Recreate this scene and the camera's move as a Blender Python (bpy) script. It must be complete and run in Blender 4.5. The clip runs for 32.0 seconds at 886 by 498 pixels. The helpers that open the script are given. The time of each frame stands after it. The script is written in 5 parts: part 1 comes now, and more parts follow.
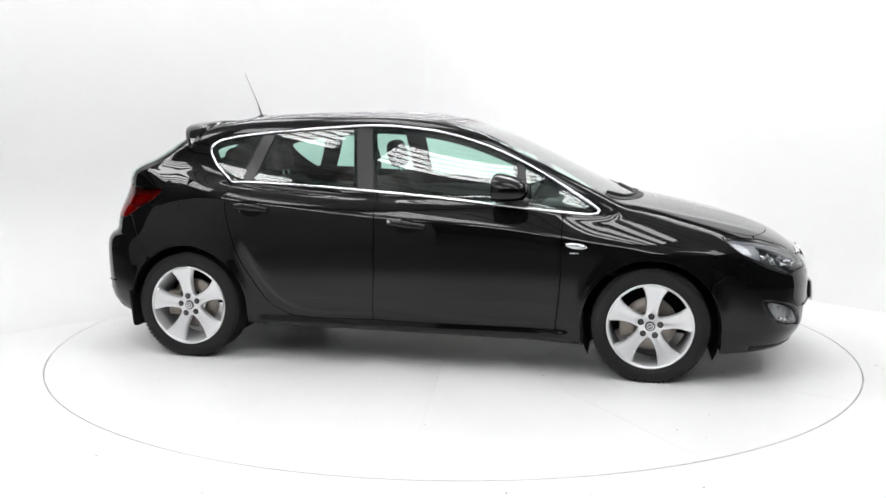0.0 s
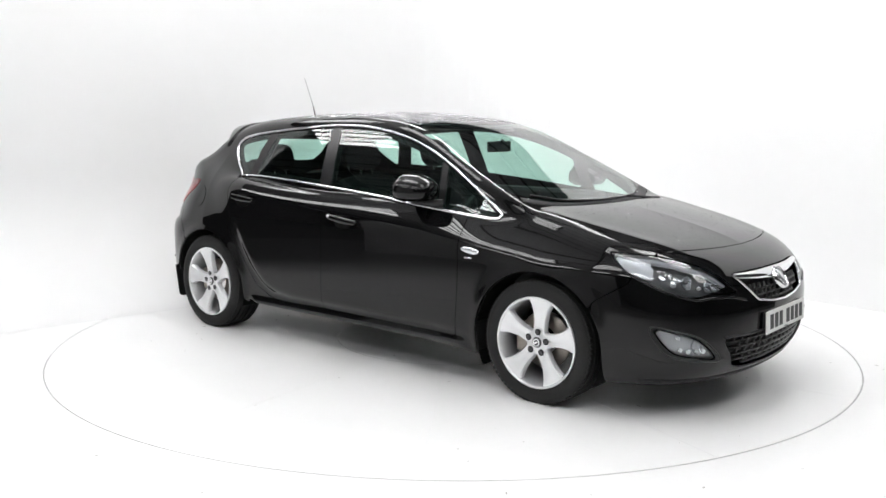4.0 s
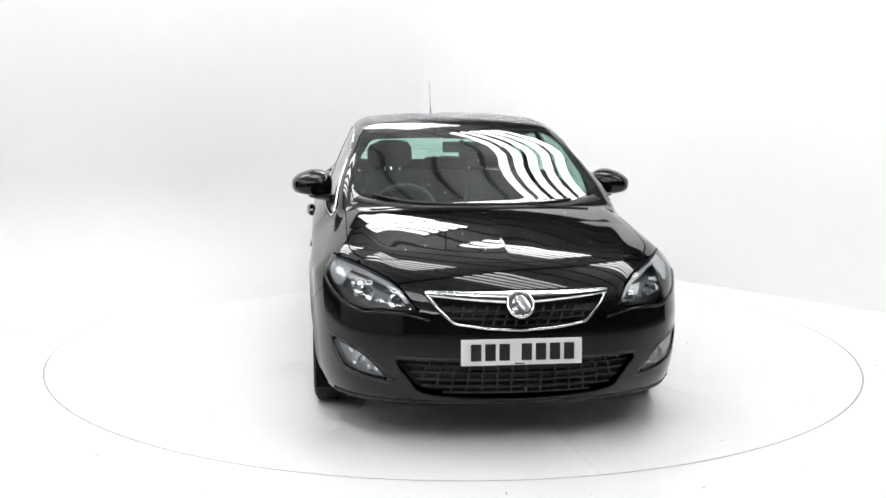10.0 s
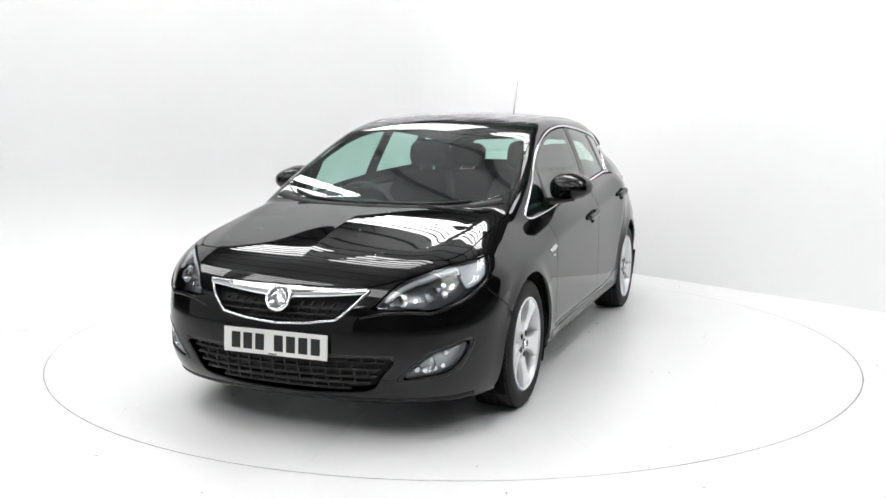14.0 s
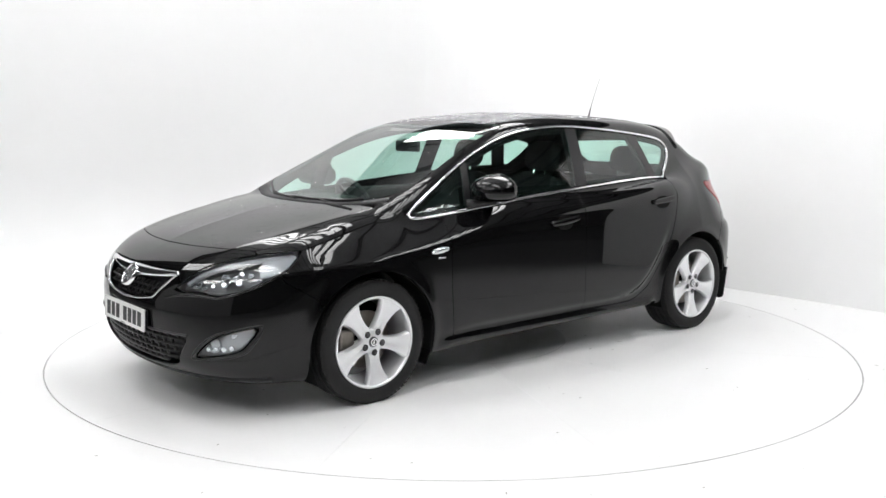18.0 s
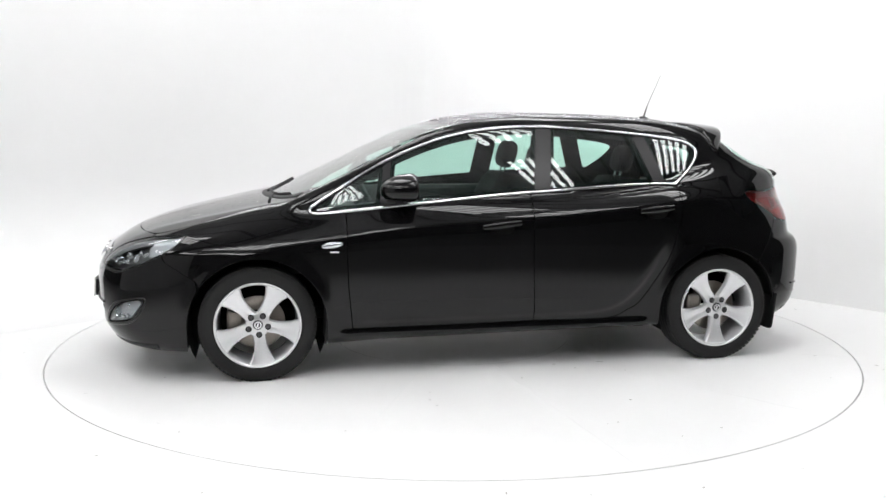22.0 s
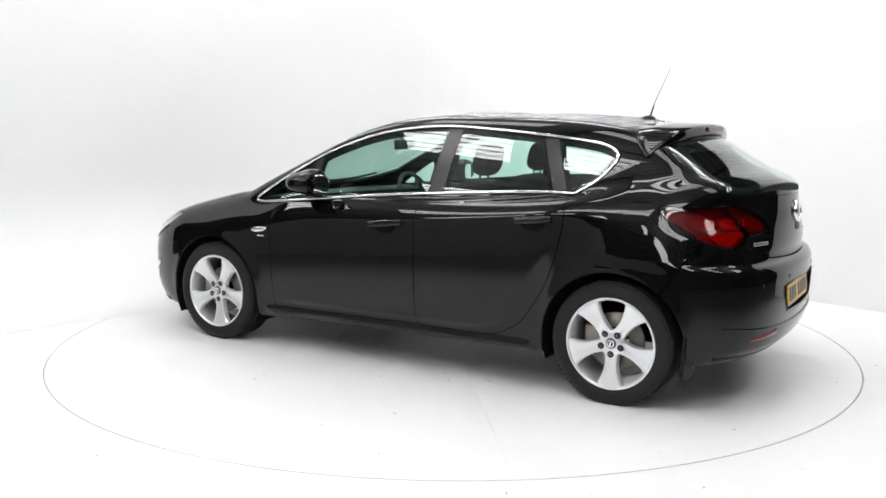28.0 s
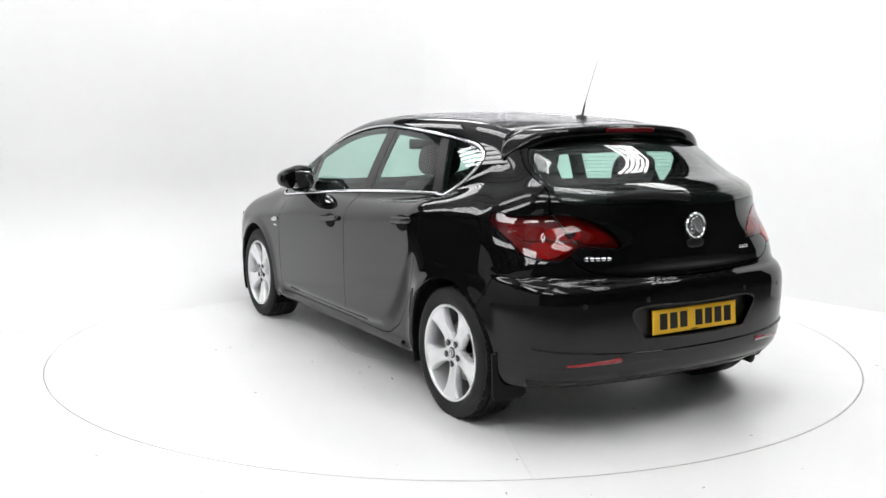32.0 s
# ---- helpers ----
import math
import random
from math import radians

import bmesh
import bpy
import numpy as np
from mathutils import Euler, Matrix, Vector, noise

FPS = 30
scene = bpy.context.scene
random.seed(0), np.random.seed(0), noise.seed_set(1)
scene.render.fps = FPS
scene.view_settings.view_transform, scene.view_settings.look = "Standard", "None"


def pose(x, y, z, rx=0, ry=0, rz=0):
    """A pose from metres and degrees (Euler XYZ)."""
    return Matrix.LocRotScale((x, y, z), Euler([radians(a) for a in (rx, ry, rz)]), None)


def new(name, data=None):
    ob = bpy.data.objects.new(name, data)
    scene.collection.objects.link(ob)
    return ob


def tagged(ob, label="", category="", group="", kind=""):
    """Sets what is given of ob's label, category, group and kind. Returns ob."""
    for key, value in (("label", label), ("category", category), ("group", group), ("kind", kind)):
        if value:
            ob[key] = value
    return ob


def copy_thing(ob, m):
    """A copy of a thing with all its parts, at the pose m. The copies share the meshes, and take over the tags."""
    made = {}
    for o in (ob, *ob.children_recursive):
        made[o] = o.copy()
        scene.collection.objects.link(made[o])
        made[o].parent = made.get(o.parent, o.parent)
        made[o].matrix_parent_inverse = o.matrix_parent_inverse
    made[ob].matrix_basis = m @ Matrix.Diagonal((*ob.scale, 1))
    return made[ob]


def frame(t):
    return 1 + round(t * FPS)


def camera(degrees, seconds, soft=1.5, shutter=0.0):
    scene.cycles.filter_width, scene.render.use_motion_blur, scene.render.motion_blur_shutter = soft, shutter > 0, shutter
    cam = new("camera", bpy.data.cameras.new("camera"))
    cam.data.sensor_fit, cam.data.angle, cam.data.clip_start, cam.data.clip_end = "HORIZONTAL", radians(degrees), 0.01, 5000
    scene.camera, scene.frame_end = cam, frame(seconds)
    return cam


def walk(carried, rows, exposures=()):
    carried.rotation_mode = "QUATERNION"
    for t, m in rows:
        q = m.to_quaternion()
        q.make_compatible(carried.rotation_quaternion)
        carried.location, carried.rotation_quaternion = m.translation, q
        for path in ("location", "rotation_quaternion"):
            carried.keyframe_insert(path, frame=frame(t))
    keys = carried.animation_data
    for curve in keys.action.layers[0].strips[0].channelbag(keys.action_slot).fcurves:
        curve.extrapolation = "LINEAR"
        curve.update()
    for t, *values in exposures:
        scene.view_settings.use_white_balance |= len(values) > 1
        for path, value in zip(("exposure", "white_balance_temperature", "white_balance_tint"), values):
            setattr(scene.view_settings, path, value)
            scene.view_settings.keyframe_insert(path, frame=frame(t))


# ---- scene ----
cam = camera(51.5, 32.0)
EYE = Matrix.Translation((0, -5.949, 1.4097)) @ Euler((radians(90 - 7.969), 0, radians(0.579))).to_matrix().to_4x4() @ pose(0, 0, 0, 0, 0, 0.2523)
walk(cam, [(0.0, EYE), (32.0, EYE)])

# ---------------------------------------------------------------- light and exposure
world = bpy.data.worlds.new("world")
scene.world = world
world.use_nodes = True
world.node_tree.nodes["Background"].inputs[0].default_value = (0.9, 0.95, 1.0, 1)
world.node_tree.nodes["Background"].inputs[1].default_value = 0.05
scene.view_settings.exposure = 0.0


# ---------------------------------------------------------------- materials
def material(name, color, rough=0.5, metal=0.0, coat=0.0, peel=0.03, grain=0.0, scale=40.0, bump=0.0, stain=0.0, emit=0.0, spec=0.5):
    m = bpy.data.materials.new(name)
    m.use_nodes = True
    nt = m.node_tree
    b = nt.nodes["Principled BSDF"]
    b.inputs["Base Color"].default_value = (*color, 1)
    b.inputs["Roughness"].default_value = rough
    b.inputs["Metallic"].default_value = metal
    b.inputs["Coat Weight"].default_value = coat
    b.inputs["Coat Roughness"].default_value = peel
    b.inputs["Specular IOR Level"].default_value = spec
    if emit:
        b.inputs["Emission Color"].default_value = (*color, 1)
        b.inputs["Emission Strength"].default_value = emit
    if grain or bump or stain:
        tc = nt.nodes.new("ShaderNodeTexCoord")
        n1 = nt.nodes.new("ShaderNodeTexNoise")
        n1.inputs["Scale"].default_value, n1.inputs["Detail"].default_value = scale, 6
        n2 = nt.nodes.new("ShaderNodeTexNoise")
        n2.inputs["Scale"].default_value, n2.inputs["Detail"].default_value = scale / 14, 4
        for n in (n1, n2):
            nt.links.new(tc.outputs["Object"], n.inputs["Vector"])
        mix = nt.nodes.new("ShaderNodeMix")
        mix.data_type = "RGBA"
        mix.blend_type = "MULTIPLY"
        mix.inputs[0].default_value = 1.0
        mix.inputs[6].default_value = (*color, 1)
        add = nt.nodes.new("ShaderNodeMath")
        add.operation = "MULTIPLY_ADD"
        add.inputs[1].default_value = grain
        ms = nt.nodes.new("ShaderNodeMath")
        ms.operation = "MULTIPLY_ADD"
        ms.inputs[1].default_value = stain
        ms.inputs[2].default_value = 1 - 0.5 * (grain + stain)
        nt.links.new(n1.outputs["Fac"], add.inputs[0])
        nt.links.new(n2.outputs["Fac"], ms.inputs[0])
        nt.links.new(ms.outputs[0], add.inputs[2])
        nt.links.new(add.outputs[0], mix.inputs[7])
        nt.links.new(mix.outputs[2], b.inputs["Base Color"])
        if bump:
            bp = nt.nodes.new("ShaderNodeBump")
            bp.inputs["Strength"].default_value = 0.6
            bp.inputs["Distance"].default_value = bump
            nt.links.new(n1.outputs["Fac"], bp.inputs["Height"])
            nt.links.new(bp.outputs["Normal"], b.inputs["Normal"])
    return m


def clear(name, tint, gloss=1.0, rough=0.0, ior=1.5):
    """A thin clear sheet: tinted straight through, with a mirror's share that grows at grazing angles."""
    m = bpy.data.materials.new(name)
    m.use_nodes = True
    nt = m.node_tree
    nt.nodes.remove(nt.nodes["Principled BSDF"])
    out = nt.nodes["Material Output"]
    tr, gl = nt.nodes.new("ShaderNodeBsdfTransparent"), nt.nodes.new("ShaderNodeBsdfGlossy")
    tr.inputs[0].default_value = (*tint, 1)
    gl.inputs["Color"].default_value = (gloss, gloss, gloss, 1)
    gl.inputs["Roughness"].default_value = rough
    lw, mx = nt.nodes.new("ShaderNodeLayerWeight"), nt.nodes.new("ShaderNodeMixShader")
    lw.inputs["Blend"].default_value = 0.5
    pw, sc = nt.nodes.new("ShaderNodeMath"), nt.nodes.new("ShaderNodeMath")
    pw.operation, pw.inputs[1].default_value = "POWER", 4.6
    f0 = ((ior - 1) / (ior + 1)) ** 2 * 1.7
    sc.operation, sc.inputs[1].default_value, sc.inputs[2].default_value = "MULTIPLY_ADD", 1 - f0, f0
    nt.links.new(lw.outputs["Facing"], pw.inputs[0])
    nt.links.new(pw.outputs[0], sc.inputs[0])
    nt.links.new(sc.outputs[0], mx.inputs[0])
    nt.links.new(tr.outputs[0], mx.inputs[1])
    nt.links.new(gl.outputs[0], mx.inputs[2])
    nt.links.new(mx.outputs[0], out.inputs[0])
    return m


PAINT = material("black_paint", (0.0035, 0.0035, 0.0038), 0.3, coat=1.0, peel=0.025, spec=0.0)
PAINT.node_tree.nodes["Principled BSDF"].inputs["Coat IOR"].default_value = 1.43
TRIM = material("black_plastic", (0.010, 0.010, 0.011), 0.42, spec=0.3, grain=0.3, scale=300)
SATIN = material("satin_black", (0.010, 0.010, 0.011), 0.28)
CHROME = material("chrome", (0.86, 0.87, 0.88), 0.06, metal=1.0)
GLASS = clear("green_glass", (0.70, 0.90, 0.83))
CLEAR = clear("lamp_cover", (0.93, 0.95, 0.96), ior=1.45)
ALLOY = material("silver_alloy", (0.82, 0.83, 0.84), 0.25, metal=0.5, grain=0.06, scale=90)
RUBBER = material("tyre_rubber", (0.018, 0.018, 0.018), 0.7, spec=0.25, grain=0.5, scale=160, bump=0.0006)
STEEL = material("brake_steel", (0.26, 0.235, 0.21), 0.38, metal=0.8, grain=0.4, scale=120)
DARK = material("dark_inner", (0.006, 0.006, 0.006), 0.8, spec=0.1)
WALL_N = material("white_wall_paint", (0.85, 0.85, 0.852), 0.45, grain=0.02, scale=8, stain=0.03)
SCREEN_GREY = material("pale_grey_board", (0.42, 0.42, 0.42), 0.5, grain=0.04, scale=8, stain=0.05)
HALL_WALL = material("hall_wall_paint", (0.06, 0.06, 0.062), 0.6, grain=0.2, scale=3, stain=0.2)
FLOOR = material("white_floor", (0.90, 0.90, 0.90), 0.36, grain=0.03, scale=30, stain=0.05)


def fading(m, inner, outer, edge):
    """White paint graded to concrete grey between two distances from the middle: painted light falloff."""
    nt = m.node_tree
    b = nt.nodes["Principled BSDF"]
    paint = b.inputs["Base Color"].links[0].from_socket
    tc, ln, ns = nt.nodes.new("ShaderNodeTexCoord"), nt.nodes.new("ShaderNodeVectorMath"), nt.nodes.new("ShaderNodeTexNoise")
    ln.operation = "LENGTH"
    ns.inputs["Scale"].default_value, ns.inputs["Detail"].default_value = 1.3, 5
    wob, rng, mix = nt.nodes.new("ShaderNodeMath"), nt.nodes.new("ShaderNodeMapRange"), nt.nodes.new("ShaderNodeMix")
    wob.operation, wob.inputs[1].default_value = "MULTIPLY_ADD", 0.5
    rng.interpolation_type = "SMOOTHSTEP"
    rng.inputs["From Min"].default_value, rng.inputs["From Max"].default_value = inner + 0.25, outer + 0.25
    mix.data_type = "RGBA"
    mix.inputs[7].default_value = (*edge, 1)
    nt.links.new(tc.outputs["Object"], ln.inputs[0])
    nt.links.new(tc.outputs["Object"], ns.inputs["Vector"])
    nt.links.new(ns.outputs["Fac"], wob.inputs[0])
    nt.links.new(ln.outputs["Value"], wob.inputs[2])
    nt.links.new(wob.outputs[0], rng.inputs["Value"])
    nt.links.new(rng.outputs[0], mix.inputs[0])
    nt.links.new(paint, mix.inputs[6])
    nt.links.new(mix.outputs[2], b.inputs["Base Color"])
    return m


# graded outer colour stands in for light falling off past the booth
FLOOR_OUT = fading(material("white_floor_falloff", (0.90, 0.90, 0.90), 0.36, grain=0.03, scale=30, stain=0.05), 3.25, 4.7, (0.20, 0.20, 0.197))
CEIL = material("grey_cladding", (0.30, 0.30, 0.305), 0.5, grain=0.1, scale=6)
PIT = material("grey_gap", (0.55, 0.55, 0.55), 0.7)
HALL = material("grey_concrete", (0.20, 0.20, 0.197), 0.6, grain=0.2, scale=10, stain=0.3)
SLAT = material("black_mesh_plastic", (0.007, 0.007, 0.007), 0.3, spec=0.35)
CEIL_D = material("dark_grey_paint", (0.05, 0.05, 0.052), 0.6, grain=0.2, scale=6)
TUBE = material("tube_light", (1.0, 1.0, 1.0), 0.4, emit=10.6)


# ---------------------------------------------------------------- mesh helpers
def part(name, bm, mat, parent=None, label="", smooth=False):
    """One bmesh as one object, under its thing or part."""
    me = bpy.data.meshes.new(name)
    bm.to_mesh(me)
    bm.free()
    me.materials.append(mat)
    if smooth:
        for f in me.polygons:
            f.use_smooth = True
    ob = new(name, me)
    if parent:
        ob.parent = parent
    return tagged(ob, label)


def meshed(name, verts, faces, mat, parent=None, label="", normals=None, smooth=True):
    me = bpy.data.meshes.new(name)
    me.from_pydata([tuple(v) for v in verts], [], faces)
    me.materials.append(mat)
    if smooth:
        me.polygons.foreach_set("use_smooth", [True] * len(me.polygons))
    if normals is not None:
        me.normals_split_custom_set_from_vertices([tuple(n) for n in normals])
    ob = new(name, me)
    if parent:
        ob.parent = parent
    return tagged(ob, label)


def thing(name, label, category, group="", kind="", at=(0, 0, 0)):
    ob = new(name)
    ob.location = at
    return tagged(ob, label, category, group, kind)


def block(bm, lo, hi, bevel=0.0, m=None):
    lo, hi = Vector(lo), Vector(hi)
    r = bmesh.ops.create_cube(bm, size=1.0, matrix=Matrix.Translation((lo + hi) / 2) @ Matrix.Diagonal((*(hi - lo), 1)))
    vs = r["verts"]
    if bevel:
        es = list({e for v in vs for e in v.link_edges})
        g = bmesh.ops.bevel(bm, geom=es, offset=bevel, segments=2, profile=0.5, affect="EDGES")
        vs = list({v for f in g["faces"] for v in f.verts} | {v for v in vs if v.is_valid})
    if m is not None:
        bmesh.ops.transform(bm, matrix=m, verts=[v for v in vs if v.is_valid])
    return vs


def spun(bm, profile, steps, axis="y", m=None):
    """A turned form: profile of (radius, along) points, round the y axis."""
    rings = []
    for i in range(steps):
        c, s = math.cos(2 * math.pi * i / steps), math.sin(2 * math.pi * i / steps)
        rings.append([bm.verts.new((r * c, h, r * s)) for r, h in profile])
    for i in range(steps):
        a, b = rings[i], rings[(i + 1) % steps]
        for j in range(len(profile) - 1):
            bm.faces.new((a[j], a[j + 1], b[j + 1], b[j]))
    if m is not None:
        bmesh.ops.transform(bm, matrix=m, verts=[v for r in rings for v in r])
# ---------------------------------------------------------------- car body surface
def curve(*pts):
    """A smooth line through (x, value) points, for arrays."""
    pts = sorted(pts)
    xs, ys = np.array([p[0] for p in pts], float), np.array([p[1] for p in pts], float)
    h, d = np.diff(xs), np.diff(ys) / np.diff(xs)
    m = np.empty(len(xs))
    m[0], m[-1] = d[0], d[-1]
    same = d[:-1] * d[1:] > 0
    w1, w2 = 2 * h[1:] + h[:-1], h[1:] + 2 * h[:-1]
    with np.errstate(divide="ignore", invalid="ignore"):
        m[1:-1] = np.where(same, (w1 + w2) / (w1 / d[:-1] + w2 / d[1:]), 0.0)

    def at(x):
        x = np.asarray(x, float)
        i = np.clip(np.searchsorted(xs, x) - 1, 0, len(h) - 1)
        t = (x - xs[i]) / h[i]
        tc = np.clip(t, 0, 1)
        v = ((1 + 2 * tc) * (1 - tc) ** 2 * ys[i] + tc * (1 - tc) ** 2 * h[i] * m[i]
             + tc * tc * (3 - 2 * tc) * ys[i + 1] + tc * tc * (tc - 1) * h[i] * m[i + 1])
        return v + np.where(t < 0, t * h[i] * m[0], 0) + np.where(t > 1, (t - 1) * h[i] * m[-1], 0)
    return at


def spline(*pts):
    """The same with an even bend from point to point, for large reflecting surfaces."""
    pts = sorted(pts)
    xs, ys = np.array([p[0] for p in pts], float), np.array([p[1] for p in pts], float)
    n, h = len(xs), np.diff(xs)
    A, r = np.eye(n), np.zeros(n)
    for i in range(1, n - 1):
        A[i, i - 1:i + 2] = h[i - 1], 2 * (h[i - 1] + h[i]), h[i]
        r[i] = 6 * ((ys[i + 1] - ys[i]) / h[i] - (ys[i] - ys[i - 1]) / h[i - 1])
    c = np.linalg.solve(A, r)

    def at(x):
        x = np.asarray(x, float)
        i = np.clip(np.searchsorted(xs, x) - 1, 0, n - 2)
        a, b = xs[i + 1] - x, x - xs[i]
        v = (c[i] * a ** 3 + c[i + 1] * b ** 3) / (6 * h[i]) + (ys[i] / h[i] - c[i] * h[i] / 6) * a + (ys[i + 1] / h[i] - c[i + 1] * h[i] / 6) * b
        return v
    return at


def smax(a, b, k):
    h = np.maximum(k - np.abs(a - b), 0) / k
    return np.maximum(a, b) + h * h * k / 4


def soft(v, k):
    return 0.5 * (v + np.sqrt(v * v + k * k))


AXLE_F, AXLE_R, HUB_Z, HUB_Y, TYRE_R = 1.343, -1.343, 0.312, 0.862, 0.318

BONNET = spline((2.40, 0.56), (2.20, 0.703), (2.05, 0.776), (1.80, 0.853), (1.5, 0.924), (1.2, 0.973), (0.8, 1.0), (0.0, 1.01), (-0.8, 1.04), (-1.4, 1.10), (-2.1, 1.12), (-2.4, 1.12))
SCREEN = spline((1.80, 0.66), (1.214, 0.966), (0.74, 1.192), (0.36, 1.366), (0.08, 1.438), (-0.40, 1.459), (-0.90, 1.446), (-1.32, 1.404), (-1.60, 1.320),
                (-1.85, 1.162), (-2.2, 0.93))
WIDTH = spline((2.3, 0.788), (2.0, 0.838), (1.7, 0.875), (1.34, 0.896), (0.9, 0.900), (0, 0.902), (-0.8, 0.905), (-1.34, 0.907),
              (-1.7, 0.875), (-2.0, 0.815), (-2.15, 0.77))
CREASE = spline((2.0, 0.69), (1.5, 0.715), (1.0, 0.765), (0.5, 0.828), (0.1, 0.85), (-0.9, 0.930), (-1.3, 0.970), (-1.7, 0.985), (-2.1, 0.985))
LOWER = lambda z: 0.105 * np.exp(-(np.maximum(z, 0.02) - 0.10) / 0.09)
NOSE = curve((0.10, 2.02), (0.17, 2.145), (0.22, 2.205), (0.30, 2.247), (0.40, 2.262), (0.50, 2.262), (0.6, 2.245), (0.68, 2.215),
             (0.76, 2.15), (0.82, 2.05), (0.9, 1.86))
TAIL = curve((0.15, -1.86), (0.25, -1.99), (0.32, -2.055), (0.39, -2.075), (0.60, -2.085), (0.67, -2.084), (0.705, -2.070), (0.73, -2.034), (0.765, -2.018),
             (0.85, -2.010), (0.95, -2.0), (1.03, -1.992), (1.10, -2.0), (1.3, -2.03))
CABIN_IN = spline((1.3, 0.11), (1.0, 0.052), (0.6, 0.038), (0.25, 0.026), (-0.2, 0.008), (-0.8, 0.02), (-1.1, 0.04), (-1.3, 0.065), (-1.6, 0.115), (-1.9, 0.18), (-2.2, 0.25))
SHOULDER = curve((2.3, 0.7), (1.5, 0.8), (1.1, 0.8), (0.7, 0.62), (0.4, 0.60), (-2.3, 0.60))
HAUNCH = lambda z: 0.29 * soft(z - 0.69, 0.09)
ROUND = curve((0.2, 0.16), (0.62, 0.16), (0.72, 0.20), (0.85, 0.30), (1.0, 0.46), (1.2, 0.46))
SILL = curve((2.3, 0.165), (1.7, 0.165), (0.9, 0.19), (-0.9, 0.215), (-1.6, 0.23), (-2.2, 0.25))
BLADE = curve((1.2, 0.28), (0.8, 0.305), (0.2, 0.308), (-0.45, 0.310), (-0.62, 0.324), (-0.72, 0.358), (-0.82, 0.437), (-0.90, 0.54), (-0.97, 0.67), (-1.05, 0.87), (-1.15, 1.2))


def body(x, a, z):
    """Below zero inside the car body; a is the distance from the middle plane."""
    a2 = a * a
    # lower body: doors, wings, bonnet, bumpers
    up = z - CREASE(x)
    aft = np.clip((-0.95 - x) / 0.55, 0, 1)
    aft = aft * aft * (3 - 2 * aft)
    inset = LOWER(z) + SHOULDER(x) * soft(up, 0.02 + 0.03 * aft) + 0.35 * np.maximum(up, 0) ** 2
    inset = inset + HAUNCH(z) * aft
    rise = (BLADE(x + 0.02) - BLADE(x - 0.02)) / 0.04
    below = (BLADE(x) - z) / np.sqrt(1 + rise * rise) / 0.010
    ease = lambda v: np.clip(v, 0, 1) ** 2 * (3 - 2 * np.clip(v, 0, 1))
    fade = ease((x + 1.10) / 0.16) * ease((0.95 - x) / 0.3) * ease((0.84 - z) / 0.42)
    inset = inset + 0.025 * fade / (1 + np.exp(-np.clip(below, -30, 30)))
    inset = inset - 0.020 * ease((0.95 - np.abs(x)) / 0.1) * np.exp(-((z - 0.240) / 0.026) ** 2)
    for ax in (AXLE_F, AXLE_R):
        r = np.hypot(x - ax, z - HUB_Z)
        inset = inset - 0.010 * np.exp(-((r - 0.36) / 0.045) ** 2) * (z < 0.9)
    side = a - (WIDTH(x) - inset)
    # raised edges and a faint middle fold on the bonnet
    ahead = np.clip((x - 1.0) / 0.25, 0, 1) * np.clip((2.12 - x) / 0.25, 0, 1)
    ridge = 0.007 / (1 + ((a - (0.66 - 0.13 * np.clip((x - 1.1) / 0.9, 0, 1) ** 2)) / 0.06) ** 2) + 0.005 * np.exp(-a / 0.09) * np.clip((x - 1.3) / 0.5, 0, 1)
    flat = np.clip((1.5 - x) / 0.45, 0, 1)
    top = z - ahead * ridge - (BONNET(x) - (0.07 - 0.04 * flat) * a2 - 0.06 * a2 ** 3)
    nose = x - (NOSE(z) - 0.26 * a2 - 0.55 * a2 ** 3)
    tail = (TAIL(z) + ROUND(z) * a2 + 0.42 * a2 ** 3) - x
    low = smax(smax(side, top, 0.06), smax(nose, tail, 0.05), 0.13)
    low = smax(low, SILL(x) - z, 0.03)
    # cabin: screens, roof and side glass
    dz = z - 1.0
    glass = a - (0.803 - 0.34 * dz - 0.26 * dz * np.abs(dz) - CABIN_IN(x))
    bend = np.where(x > -0.4, 0.055 * a2 * np.clip((x + 0.4) / 0.6, 0, 1), -0.40 * a2 * np.clip((-0.9 - x) / 0.6, 0, 1))
    roof = z - (SCREEN(x + bend) - (0.10 - 0.07 * np.clip(x / 0.4, 0, 1)) * a2)
    cab = smax(glass, roof, 0.065)
    cab = smax(smax(cab, 0.8 - z, 0.02), tail, 0.05)
    return -smax(-low, -cab, 0.018 + 0.10 * np.clip((-1.02 - x) / 0.35, 0, 1))
# ---------------------------------------------------------------- the studio
def sheet_wall(name, pts, z0, z1, mat, thick, label):
    """A run of upright wall along pts, with thickness to its left."""
    bm = bmesh.new()
    P = [Vector((x, y)) for x, y in pts]
    N = []
    for i in range(len(P)):
        d = (P[min(i + 1, len(P) - 1)] - P[max(i - 1, 0)]).normalized()
        N.append(Vector((-d.y, d.x)))
    rows = []
    for q, n in zip(P, N):
        o = q + n * thick
        rows.append([bm.verts.new(c) for c in ((q.x, q.y, z0), (q.x, q.y, z1), (o.x, o.y, z1), (o.x, o.y, z0))])
    for a, b in zip(rows, rows[1:]):
        for j in range(4):
            bm.faces.new((a[j], b[j], b[(j + 1) % 4], a[(j + 1) % 4]))
    bm.faces.new(rows[0]), bm.faces.new(rows[-1][::-1])
    bmesh.ops.recalc_face_normals(bm, faces=bm.faces)
    ob = part(name, bm, mat)
    return tagged(ob, label, "wall", kind="structure")


